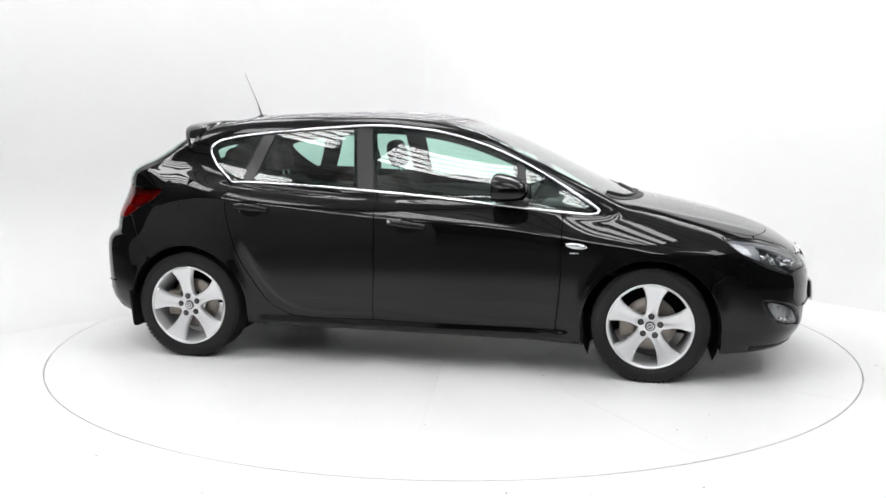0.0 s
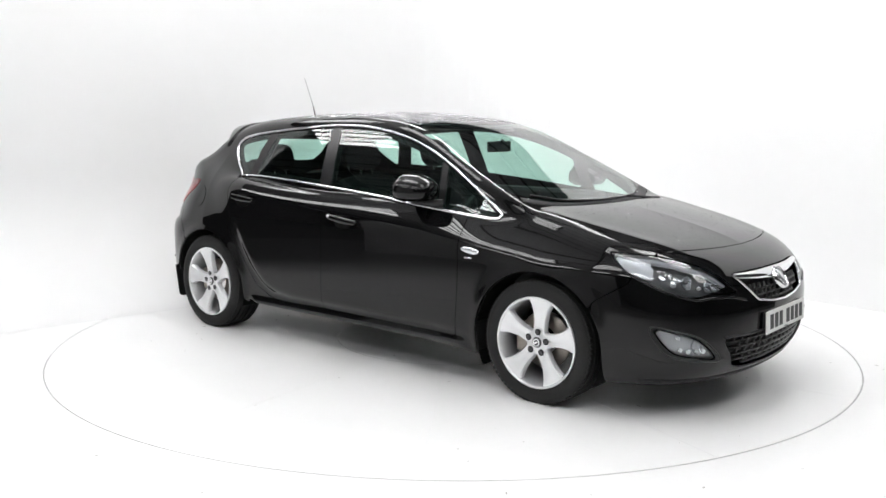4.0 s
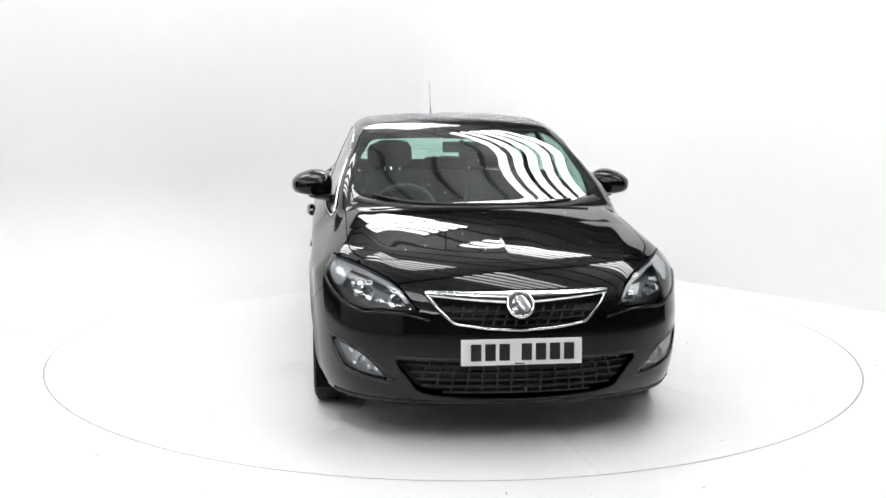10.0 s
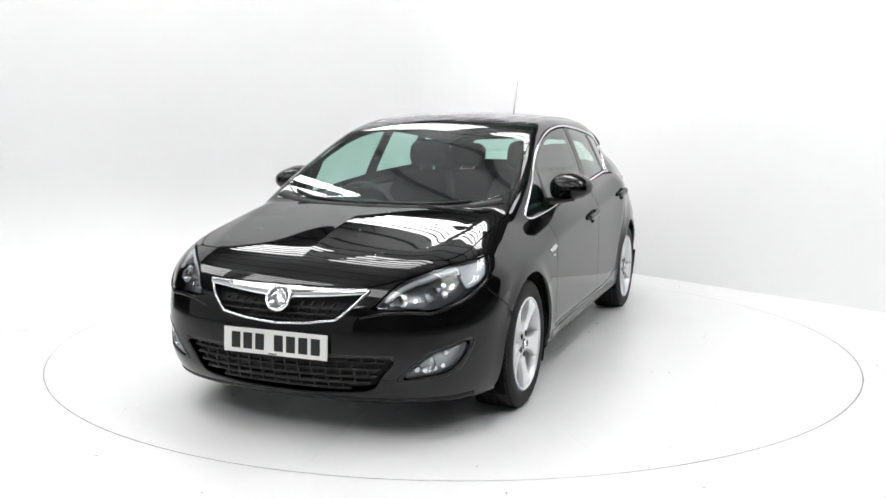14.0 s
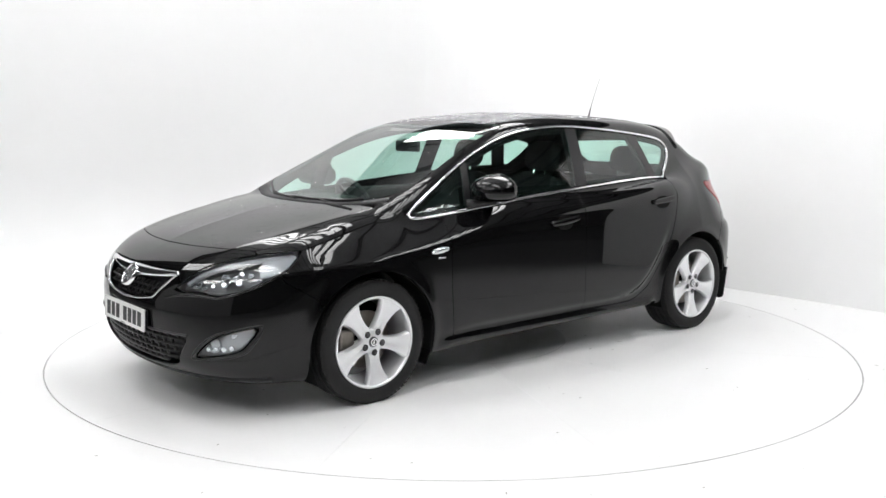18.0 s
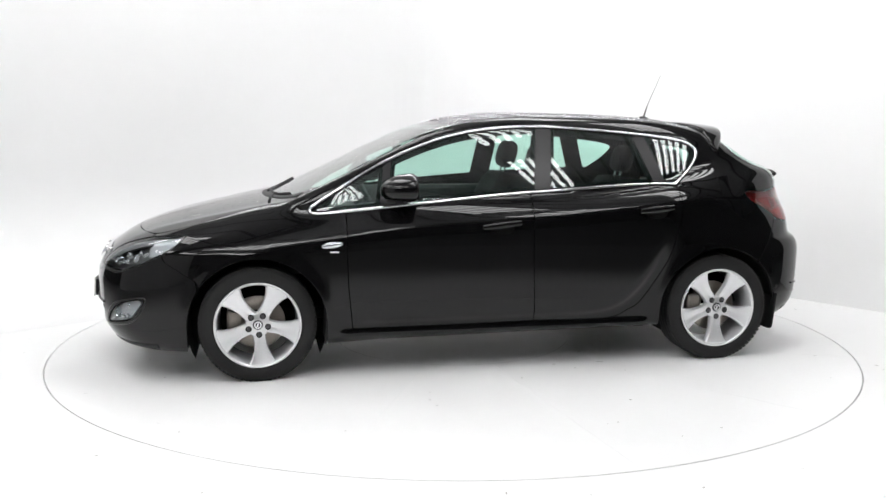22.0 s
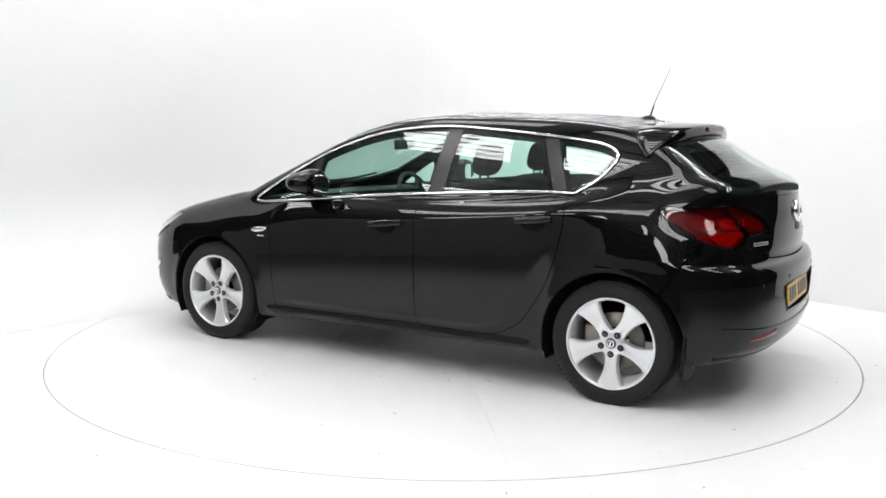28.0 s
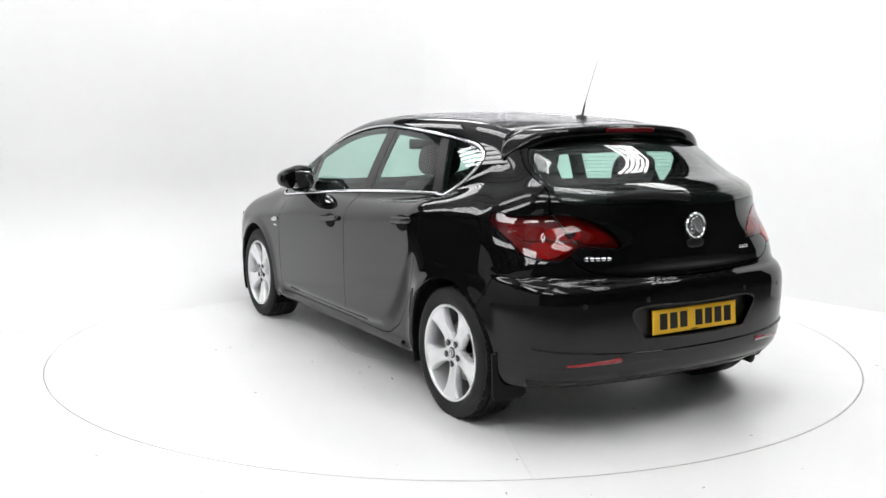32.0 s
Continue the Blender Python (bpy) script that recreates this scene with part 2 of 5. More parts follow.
CEIL_Z = 4.3
RIGHT_DIR, LEFT_DIR = Vector((0.667, -0.745)), Vector((-0.745, -0.667))
CORNER = Vector((0.30, 4.10))
RING_R = 2.484
TURN = math.degrees(math.atan2(-0.745, 0.667))
WALL_H = 3.0


def studio():
    bm = bmesh.new()
    # floor with a round opening for the turntable
    n = 128
    inner = [bm.verts.new((math.cos(2 * math.pi * i / n) * (RING_R + 0.004), math.sin(2 * math.pi * i / n) * (RING_R + 0.004), 0)) for i in range(n)]
    outer = []
    rim = []
    for i in range(n):
        c, q = math.cos(2 * math.pi * i / n), math.sin(2 * math.pi * i / n)
        outer.append(bm.verts.new((c * 6.4, q * 6.4, 0)))
        rim.append(bm.verts.new((c * 6.4, q * 6.4, -0.05)))
    for i in range(n):
        bm.faces.new((inner[i], outer[i], outer[(i + 1) % n], inner[(i + 1) % n]))
        bm.faces.new((outer[i], rim[i], rim[(i + 1) % n], outer[(i + 1) % n]))
    low = [bm.verts.new((v.co.x, v.co.y, -0.03)) for v in inner]
    for i in range(n):
        bm.faces.new((inner[i], inner[(i + 1) % n], low[(i + 1) % n], low[i]))
    pit = bmesh.new()
    spun(pit, [(RING_R - 0.3, -0.031), (RING_R + 0.05, -0.031), (RING_R + 0.05, -0.04), (RING_R - 0.3, -0.04), (RING_R - 0.3, -0.031)], 96, m=pose(0, 0, 0, 90))
    tagged(part("pit_ring", pit, PIT), "dark ring under the turntable's edge", "floor gap", kind="structure")
    hall = bmesh.new()
    block(hall, (-12, -12, -0.12), (12, 12, -0.045))
    tagged(part("hall_floor", hall, HALL), "dark grey hall floor", "floor", kind="structure")
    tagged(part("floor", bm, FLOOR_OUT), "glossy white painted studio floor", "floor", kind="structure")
    r0, r1 = CORNER + RIGHT_DIR * 1.0, CORNER + RIGHT_DIR * 6.0
    sheet_wall("wall_east", [r0, r1], -0.02, WALL_H, WALL_N, 0.12, "plain white painted studio wall")
    l0, l1 = CORNER + LEFT_DIR * 1.3, CORNER + LEFT_DIR * 5.25
    arc = []
    for i in range(1, 24):
        t = i / 24
        arc.append(l0 * (1 - t) ** 2 + CORNER * 2 * t * (1 - t) + r0 * t * t)
    sheet_wall("wall_north", [l1, l0, *arc, r0 - RIGHT_DIR * 0.002], -0.02, WALL_H, WALL_N, 0.12, "plain white painted wall with a rounded corner")
    # sweep between floor and the north wall
    bm = bmesh.new()
    rows, run = [], [l1, l0, *arc, r0]
    for k, q in enumerate(run):
        d = (run[min(k + 1, len(run) - 1)] - run[max(k - 1, 0)]).normalized()
        nrm = Vector((d.y, -d.x))
        R = 0.9 * (1 - max(0, k - 1) / (len(run) - 2)) ** 1.3 + 0.01
        rows.append([])
        for i in range(49):
            a = math.pi / 2 * i / 48
            o = q + nrm * (R - R * math.sin(a) + 0.003)
            rows[-1].append(bm.verts.new((o.x, o.y, R - R * math.cos(a) + 0.002)))
    for p, q in zip(rows, rows[1:]):
        for i in range(48):
            bm.faces.new((p[i], q[i], q[i + 1], p[i + 1]))
    tagged(part("cove", bm, WALL_N, smooth=True), "curved white sweep joining floor and wall", "wall sweep", kind="structure")
    # a white screen wall beside the open front of the booth
    sheet_wall("wall_west_screen", [(-2.6, -6.8), (-5.2, -1.3)], -0.1, 2.6, SCREEN_GREY, -0.12, "pale grey board screen wall")
    # dark hall round the white booth
    for name, pts in (("wall_south", [(9, -9.5), (-9, -9.5)]), ("wall_west", [(-9, -9.5), (-9, 9)]), ("wall_hall_north", [(-9, 9), (9, 9)]), ("wall_hall_east", [(9, 9), (9, -9.5)])):
        sheet_wall(name, pts[::-1], -0.02, CEIL_Z, HALL_WALL, 0.12, "dark grey hall wall")


def ceiling():
    turn = pose(0, 0, 0, 0, 0, TURN)
    bm = bmesh.new()
    block(bm, (-12, -12, CEIL_Z), (12, 12, CEIL_Z + 0.1))
    for i in range(36):
        y = -9 + i * 0.5
        block(bm, (-13, y - 0.02, CEIL_Z - 0.03), (13, y + 0.02, CEIL_Z - 0.001), m=turn)
    ob = part("ceiling", bm, CEIL)
    ob.data.materials.append(CEIL_D)
    for f in ob.data.polygons[6:]:
        f.material_index = 1
    tagged(ob, "grey clad hall ceiling with dark ribs", "ceiling", kind="structure")
    for x in (-4.2, 0.9, 6.0):
        bm = bmesh.new()
        block(bm, (x - 0.07, -9, CEIL_Z - 0.25), (x + 0.07, 9, CEIL_Z - 0.031), m=turn)
        tagged(part("beam", bm, CEIL_D), "dark steel roof beam", "beam", kind="structure")


def tube_lights():
    base = thing("tube_light", "hanging bank of five lit white tubes", "ceiling light", "ceiling lights")
    for x in (-0.79, 0.79):
        bm = bmesh.new()
        block(bm, (x - 0.03, -0.36, 0.022), (x + 0.03, 0.36, 0.05), 0.005)
        part("rail", bm, CEIL_D, base, "dark cross rail")
    for i in range(5):
        bm = bmesh.new()
        y = -0.30 + 0.15 * i
        block(bm, (-0.80, y - 0.036, -0.03), (0.80, y + 0.036, 0.02), 0.012)
        part("tube", bm, TUBE, base, "glowing white tube")
    z = 3.6
    for x in (-0.79, 0.79):
        bm = bmesh.new()
        block(bm, (x - 0.006, -0.006, 0.05), (x + 0.006, 0.006, CEIL_Z - z))
        part("hanger", bm, CEIL_D, base)
    turn = pose(0, 0, 0, 0, 0, TURN)
    first = None
    # the last three banks are added fill, to lighten the car's front shadow
    for u, v in [(u, v) for u in (-2.7, -0.5, 1.8, 4.1) for v in (-1.6, 0.5, 2.9)] + [(-0.5, 5.2), (1.8, 5.2), (4.1, 5.2)]:
        m = turn @ pose(u, -v, z)
        if first is None:
            base.matrix_basis = first = m
        else:
            copy_thing(base, m)


studio()
ceiling()
tube_lights()


def skin():
    """Points of the body's surface, one half, found along rays from a spine inside it."""
    u = np.concatenate([np.linspace(-1, 0, 74)[:-1], np.linspace(0, 1, 262)[:-1], np.linspace(1, 2, 74)])
    lo, hi = -1.50, 1.62
    ox = lo + (hi - lo) * np.clip(u, 0, 1)
    fan = np.where(u < 0, u, np.where(u > 1, u - 1, 0)) * (math.pi / 2)
    v = np.linspace(0, 1, 196)
    phi = radians(-90) + math.pi * (v + 0.035 * np.sin(2 * math.pi * v * 2) / 2)
    O = np.zeros((len(u), len(v), 3))
    O[..., 0], O[..., 2] = ox[:, None], 0.60
    D = np.stack([np.sin(fan)[:, None] + 0 * phi, np.cos(fan)[:, None] * np.cos(phi), np.cos(fan)[:, None] * np.sin(phi)], -1)
    f = lambda k: body(O[..., 0] + k * D[..., 0], np.abs(O[..., 1] + k * D[..., 1]), O[..., 2] + k * D[..., 2])
    a, b = np.full(O.shape[:2], 0.15), np.full(O.shape[:2], 1.4)
    found = np.zeros(O.shape[:2], bool)
    for k in np.linspace(0.15, 1.4, 42)[1:]:
        out = f(k) > 0
        first = out & ~found
        b[first] = k
        found |= out
        a[~found] = k
    for _ in range(14):
        m = (a + b) / 2
        out = f(m) > 0
        b, a = np.where(out, m, b), np.where(out, a, m)
    P = O + b[..., None] * D
    P[..., 1] = np.maximum(P[..., 1], 0)
    return P


def slope(P, e=0.0012):
    x, y, z = P[..., 0], P[..., 1], P[..., 2]
    g = np.stack([body(x + e, np.abs(y), z) - body(x - e, np.abs(y), z),
                  np.where(np.abs(y) < 1e-4, 0, body(x, np.abs(y + e), z) - body(x, np.abs(y - e), z)),
                  body(x, np.abs(y), z + e) - body(x, np.abs(y), z - e)], -1)
    return g / np.maximum(np.linalg.norm(g, axis=-1, keepdims=True), 1e-9)


SKIN = skin()
NU, NV = SKIN.shape[:2]
PTS = SKIN.reshape(-1, 3)
NRM = slope(PTS)
XS, AS, ZS = PTS[:, 0], PTS[:, 1], PTS[:, 2]
ANG_F = np.degrees(np.arctan2(AS, np.maximum(XS - 1.30, 1e-3)))
ANG_R = np.degrees(np.arctan2(AS, np.maximum(-1.30 - XS, 1e-3)))


def rounded(pts, n=4):
    """A closed smooth outline through pts; a point with a third value of 1 is a sharp corner."""
    P, out = [np.array(p[:2], float) for p in pts], []
    sharp = [len(p) > 2 and p[2] for p in pts]
    k = len(P)
    for i in range(k):
        p0, p1, p2, p3 = P[i - 1], P[i], P[(i + 1) % k], P[(i + 2) % k]
        m1 = np.zeros(2) + (p2 - p1) if sharp[i] else (p2 - p0) / 2
        m2 = (p2 - p1) if sharp[(i + 1) % k] else (p3 - p1) / 2
        for j in range(n):
            t = j / n
            out.append((2 * t ** 3 - 3 * t * t + 1) * p1 + (t ** 3 - 2 * t * t + t) * m1 + (3 * t * t - 2 * t ** 3) * p2 + (t ** 3 - t * t) * m2)
    return np.array(out)


def inside(outline, u, v):
    """Signed distance to a closed outline, below zero inside."""
    best, odd = np.full(len(u), 1e9), np.zeros(len(u), bool)
    for (x0, y0), (x1, y1) in zip(outline, np.roll(outline, -1, 0)):
        dx, dy = x1 - x0, y1 - y0
        t = np.clip(((u - x0) * dx + (v - y0) * dy) / max(dx * dx + dy * dy, 1e-12), 0, 1)
        best = np.minimum(best, (u - x0 - t * dx) ** 2 + (v - y0 - t * dy) ** 2)
        if y0 != y1:
            cross = ((y0 > v) != (y1 > v)) & (u < (x1 - x0) * (v - y0) / (y1 - y0) + x0)
            odd ^= cross
    return np.where(odd, -1, 1) * np.sqrt(best)


def clip(d):
    """The surface where d is below zero: points, normals, faces."""
    D = d.reshape(NU, NV)
    c = np.stack([D[:-1, :-1], D[1:, :-1], D[1:, 1:], D[:-1, 1:]], -1)
    idx = np.arange(NU * NV).reshape(NU, NV)
    q = np.stack([idx[:-1, :-1], idx[:-1, 1:], idx[1:, 1:], idx[1:, :-1]], -1)
    full, part_ = (c < 0).all(-1), (c < 0).any(-1) & ~(c < 0).all(-1)
    faces = [list(f) for f in q[full]]
    pts, nrm, cut = [], [], {}

    def cross(i, j):
        key = (min(i, j), max(i, j))
        if key not in cut:
            t = min(max(d[key[0]] / (d[key[0]] - d[key[1]]), 0.002), 0.998)
            cut[key] = NU * NV + len(pts)
            pts.append(PTS[key[0]] * (1 - t) + PTS[key[1]] * t)
            n = NRM[key[0]] * (1 - t) + NRM[key[1]] * t
            nrm.append(n / max(np.linalg.norm(n), 1e-9))
        return cut[key]
    for f in q[part_]:
        poly = []
        for k in range(4):
            i, j = int(f[k]), int(f[(k + 1) % 4])
            if d[i] < 0:
                poly.append(i)
            if (d[i] < 0) != (d[j] < 0):
                poly.append(cross(i, j))
        if len(poly) >= 3:
            faces.append(poly)
    allp = np.concatenate([PTS, np.array(pts).reshape(-1, 3)])
    alln = np.concatenate([NRM, np.array(nrm).reshape(-1, 3)])
    used = np.unique(np.concatenate([np.array(f) for f in faces])) if faces else np.zeros(0, int)
    remap = np.full(len(allp), -1)
    remap[used] = np.arange(len(used))
    return allp[used], alln[used], [[int(remap[i]) for i in f] for f in faces]


def panel(name, d, mat, parent, label="", lift=0.0, depth=0.014, middle=False, mirror=False, flip_in=0.0):
    """A piece of the body's skin with folded edges. middle: both halves in one; mirror: the other side's piece."""
    P, N, F = clip(d)
    if not len(F):
        return None
    P = P + N * lift
    if middle:
        k = len(P)
        keep = P[:, 1] < 1e-5
        other = np.where(keep, np.arange(k), k + np.cumsum(~keep) - 1)
        P2, N2 = P[~keep] * (1, -1, 1), N[~keep] * (1, -1, 1)
        F = F + [[int(other[i]) for i in f[::-1]] for f in F]
        P, N = np.concatenate([P, P2]), np.concatenate([N, N2])
    if mirror:
        P, N, F = P * (1, -1, 1), N * (1, -1, 1), [f[::-1] for f in F]
    if depth:
        count = {}
        for f in F:
            for i, j in zip(f, f[1:] + f[:1]):
                if i == j:
                    continue
                key = (min(i, j), max(i, j))
                count[key] = None if key in count else (i, j)
        rim = [e for e in count.values() if e]
        side = {}
        for i, j in rim:
            t = np.cross(P[j] - P[i], N[i])
            t = t / max(np.linalg.norm(t), 1e-9)
            side[i] = side.get(i, 0) + t
            side[j] = side.get(j, 0) + t
        ids, vp, vn = {}, [], []
        k = len(P)
        for i, t in side.items():
            t = t / max(np.linalg.norm(t), 1e-9)
            ids[i] = k + len(vp)
            r = min(0.0025, abs(depth) / 3)
            a = N[i] + t * 1.1
            vp += [P[i], P[i] + t * 0.0002 - N[i] * r, P[i] - N[i] * depth]
            vn += [N[i], a / np.linalg.norm(a), t]
        P, N = np.concatenate([P, vp]), np.concatenate([N, vn])
        for i, j in rim:
            a, b = ids[i], ids[j]
            F.append([b, a, a + 1, b + 1])
            F.append([b + 1, a + 1, a + 2, b + 2])
    return meshed(name, P, F, mat, parent, label, N)


def pair(name, d, mat, parent, label="", **kw):
    return panel(name, d, mat, parent, label, **kw), panel(name, d, mat, parent, label, mirror=True, **kw)


# ---------------------------------------------------------------- outlines of the panels
S = lambda *pts, n=4: inside(rounded(pts, n), XS, ZS)
sideways = 0.45 - AS
DLO = np.maximum(S((1.06, 0.918), (1.02, 0.897), (0.90, 0.903), (0.48, 0.943), (-0.207, 0.999), (-0.81, 1.032), (-1.10, 1.036, 1), (-1.213, 1.125),
                   (-1.278, 1.21), (-1.27, 1.262), (-1.181, 1.303), (-0.936, 1.337), (-0.51, 1.374), (-0.22, 1.386), (0.05, 1.366), (0.274, 1.322),
                   (0.469, 1.257), (0.635, 1.184), (0.80, 1.095), (0.98, 0.985)), 0.40 - AS)
DLO_IN = DLO + 0.020
WIN_QF = np.maximum(DLO_IN, S((1.2, 0.7, 1), (0.70, 0.7, 1), (0.60, 1.4, 1), (1.2, 1.4, 1)))
WIN_F = np.maximum(DLO_IN, S((0.645, 0.8, 1), (-0.19, 0.8, 1), (-0.285, 1.5, 1), (0.54, 1.5, 1)))
WIN_R = np.maximum(DLO_IN, S((-0.29, 0.8, 1), (-0.88, 0.8, 1), (-0.965, 1.05, 1), (-0.855, 1.34, 1), (-0.80, 1.5, 1), (-0.375, 1.5, 1)))
WIN_QR = np.maximum(DLO_IN, S((-1.045, 1.04, 1), (-1.6, 1.0, 1), (-1.6, 1.4, 1), (-0.91, 1.4, 1)))
WINDOWS = np.minimum(np.minimum(WIN_QF, WIN_F), np.minimum(WIN_R, WIN_QR))
BELT = S((1.3, 0.5, 1), (-1.3, 0.5, 1), (-1.3, 1.04, 1), (-1.10, 1.036), (-0.81, 1.032), (-0.207, 0.999), (0.48, 0.943), (0.90, 0.903), (1.3, 0.86, 1))
ARCH_F = np.maximum(np.minimum(np.hypot((XS - AXLE_F) / 1.03, ZS - HUB_Z) - 0.360, np.maximum(np.abs(XS - AXLE_F) - 0.371, ZS - HUB_Z)), 0.35 - AS)
ARCH_R = np.maximum(np.minimum(np.hypot((XS - AXLE_R) / 1.03, ZS - HUB_Z) - 0.360, np.maximum(np.abs(XS - AXLE_R) - 0.371, ZS - HUB_Z)), 0.35 - AS)
ARCHES = np.minimum(ARCH_F, ARCH_R)
DOOR_F = np.maximum(np.maximum(S((0.857, 1.0, 1), (0.857, 0.58), (0.832, 0.268, 1), (-0.203, 0.278, 1), (-0.192, 0.67), (-0.197, 1.1, 1)), sideways), -DLO + 0.001)
DOOR_R = np.maximum(np.maximum(S((-0.197, 1.1, 1), (-0.192, 0.67), (-0.203, 0.278, 1), (-0.64, 0.276), (-0.77, 0.32), (-0.86, 0.385), (-1.0, 0.60), (-1.07, 0.82), (-1.085, 0.93), (-1.075, 1.1, 1)), sideways), -DLO + 0.001)
SCREEN_F = np.maximum(inside(rounded([(1.26, -0.3, 1), (1.255, 0.0), (1.235, 0.25), (1.155, 0.50), (1.00, 0.676), (0.94, 0.678), (0.60, 0.635), (0.26, 0.590), (0.22, 0.565), (0.255, 0.4), (0.30, 0.2), (0.315, 0), (0.315, -0.3, 1)]), XS, AS), 0.9 - ZS)
BONNET_D = np.maximum(inside(rounded([(2.02, -0.3, 1), (2.02, 0.0), (1.99, 0.30), (1.905, 0.60), (1.80, 0.690), (1.66, 0.715), (1.28, 0.715), (1.12, 0.705), (1.16, 0.60), (1.225, 0.40), (1.28, 0.2), (1.29, 0), (1.29, -0.3, 1)]), XS, AS), 0.6 - ZS)
HEAD = np.maximum(inside(rounded([(63.2, 0.799, 1), (51, 0.784), (40.3, 0.750), (32.5, 0.703), (25.8, 0.612, 1), (31, 0.609), (36, 0.613), (40.5, 0.603), (47.5, 0.630), (54.6, 0.686), (59, 0.725)]) * (0.013, 1), ANG_F * 0.013, ZS), 1.5 - XS)
FOG = np.maximum(inside(rounded([(51, 0.452), (46, 0.442), (39.5, 0.405), (33.5, 0.31), (38, 0.312), (45, 0.336), (48, 0.375)]) * (0.013, 1), ANG_F * 0.013, ZS), 1.5 - XS)
front = 1.9 - XS
GRILLE = np.maximum(inside(rounded([(0, 0.690), (0.25, 0.690), (0.40, 0.686), (0.37, 0.64), (0.29, 0.565), (0.15, 0.545), (0, 0.537), (-0.15, 0.545), (-0.3, 0.56), (-0.4, 0.686), (-0.25, 0.69)]), AS, ZS), front)
INTAKE = np.maximum(inside(rounded([(0, 0.398), (0.30, 0.398), (0.52, 0.402), (0.47, 0.31), (0.41, 0.245), (0.2, 0.222), (0, 0.217), (-0.3, 0.22), (-0.5, 0.3), (-0.5, 0.4)]), AS, ZS), front)
BUMPER_F = np.maximum(np.maximum(S((1.64, 0.02, 1), (1.66, 0.56, 1), (1.82, 0.66, 1), (1.95, 0.95, 1), (2.6, 0.9, 1), (2.6, 0.02, 1)), -BONNET_D + 0.001), -HEAD + 0.001)
TAILLAMP = np.maximum(inside(rounded([(72.5, 1.0), (62, 0.993), (51, 1.006), (44, 0.997), (34.4, 0.945), (29.5, 0.868), (41.8, 0.864), (48, 0.812), (57.8, 0.828), (63.6, 0.885), (71, 0.946)]) * (0.012, 1), ANG_R * 0.012, ZS), XS + 1.5)
LAMP_CUT = 41.8 + (ZS - 0.866) * 70
SCREEN_R_IN = np.maximum(np.maximum(inside(rounded([(0, 1.318), (0.30, 1.312), (0.455, 1.298), (0.52, 1.22), (0.562, 1.085), (0.40, 1.064), (0.2, 1.059), (0, 1.057), (-0.3, 1.06), (-0.5, 1.1), (-0.5, 1.3)]), AS, ZS), XS + 1.45), 0.9 - ZS)
SCREEN_R = np.maximum(np.maximum(inside(rounded([(0, 1.325), (0.30, 1.320), (0.50, 1.305), (0.575, 1.24), (0.598, 1.16), (0.610, 1.085), (0.585, 1.052), (0.40, 1.046), (0.2, 1.043), (0, 1.042), (-0.3, 1.045), (-0.5, 1.1), (-0.5, 1.3)]), AS, ZS), XS + 1.43), 0.9 - ZS)
HATCH = np.maximum(np.maximum(inside(rounded([(0, 1.42), (0.42, 1.40), (0.53, 1.335), (0.592, 1.24), (0.618, 1.15), (0.642, 1.03), (0.645, 0.92), (0.621, 0.836), (0.526, 0.761), (0.30, 0.735), (0, 0.727), (-0.4, 0.74), (-0.6, 0.9), (-0.6, 1.3), (-0.4, 1.41)]), AS, ZS), XS + 1.44), 0.5 - ZS)
BUMPER_R = np.maximum(np.maximum(S((-1.45, 0.02, 1), (-1.50, 0.44, 1), (-1.74, 0.83, 1), (-1.80, 0.84, 1), (-2.6, 0.84, 1), (-2.6, 0.02, 1)), -TAILLAMP + 0.001), -HATCH + 0.001)

PLATE_D = np.maximum(inside(rounded([(0.365, 0.600), (0, 0.606), (-0.365, 0.600), (-0.31, 0.462, 1), (0, 0.457), (0.31, 0.462, 1)], 6), AS, ZS), XS + 1.9)
CAR = thing("car", "glossy black five-door hatchback with silver alloy wheels and wet roof", "car")
GAP = 0.0027


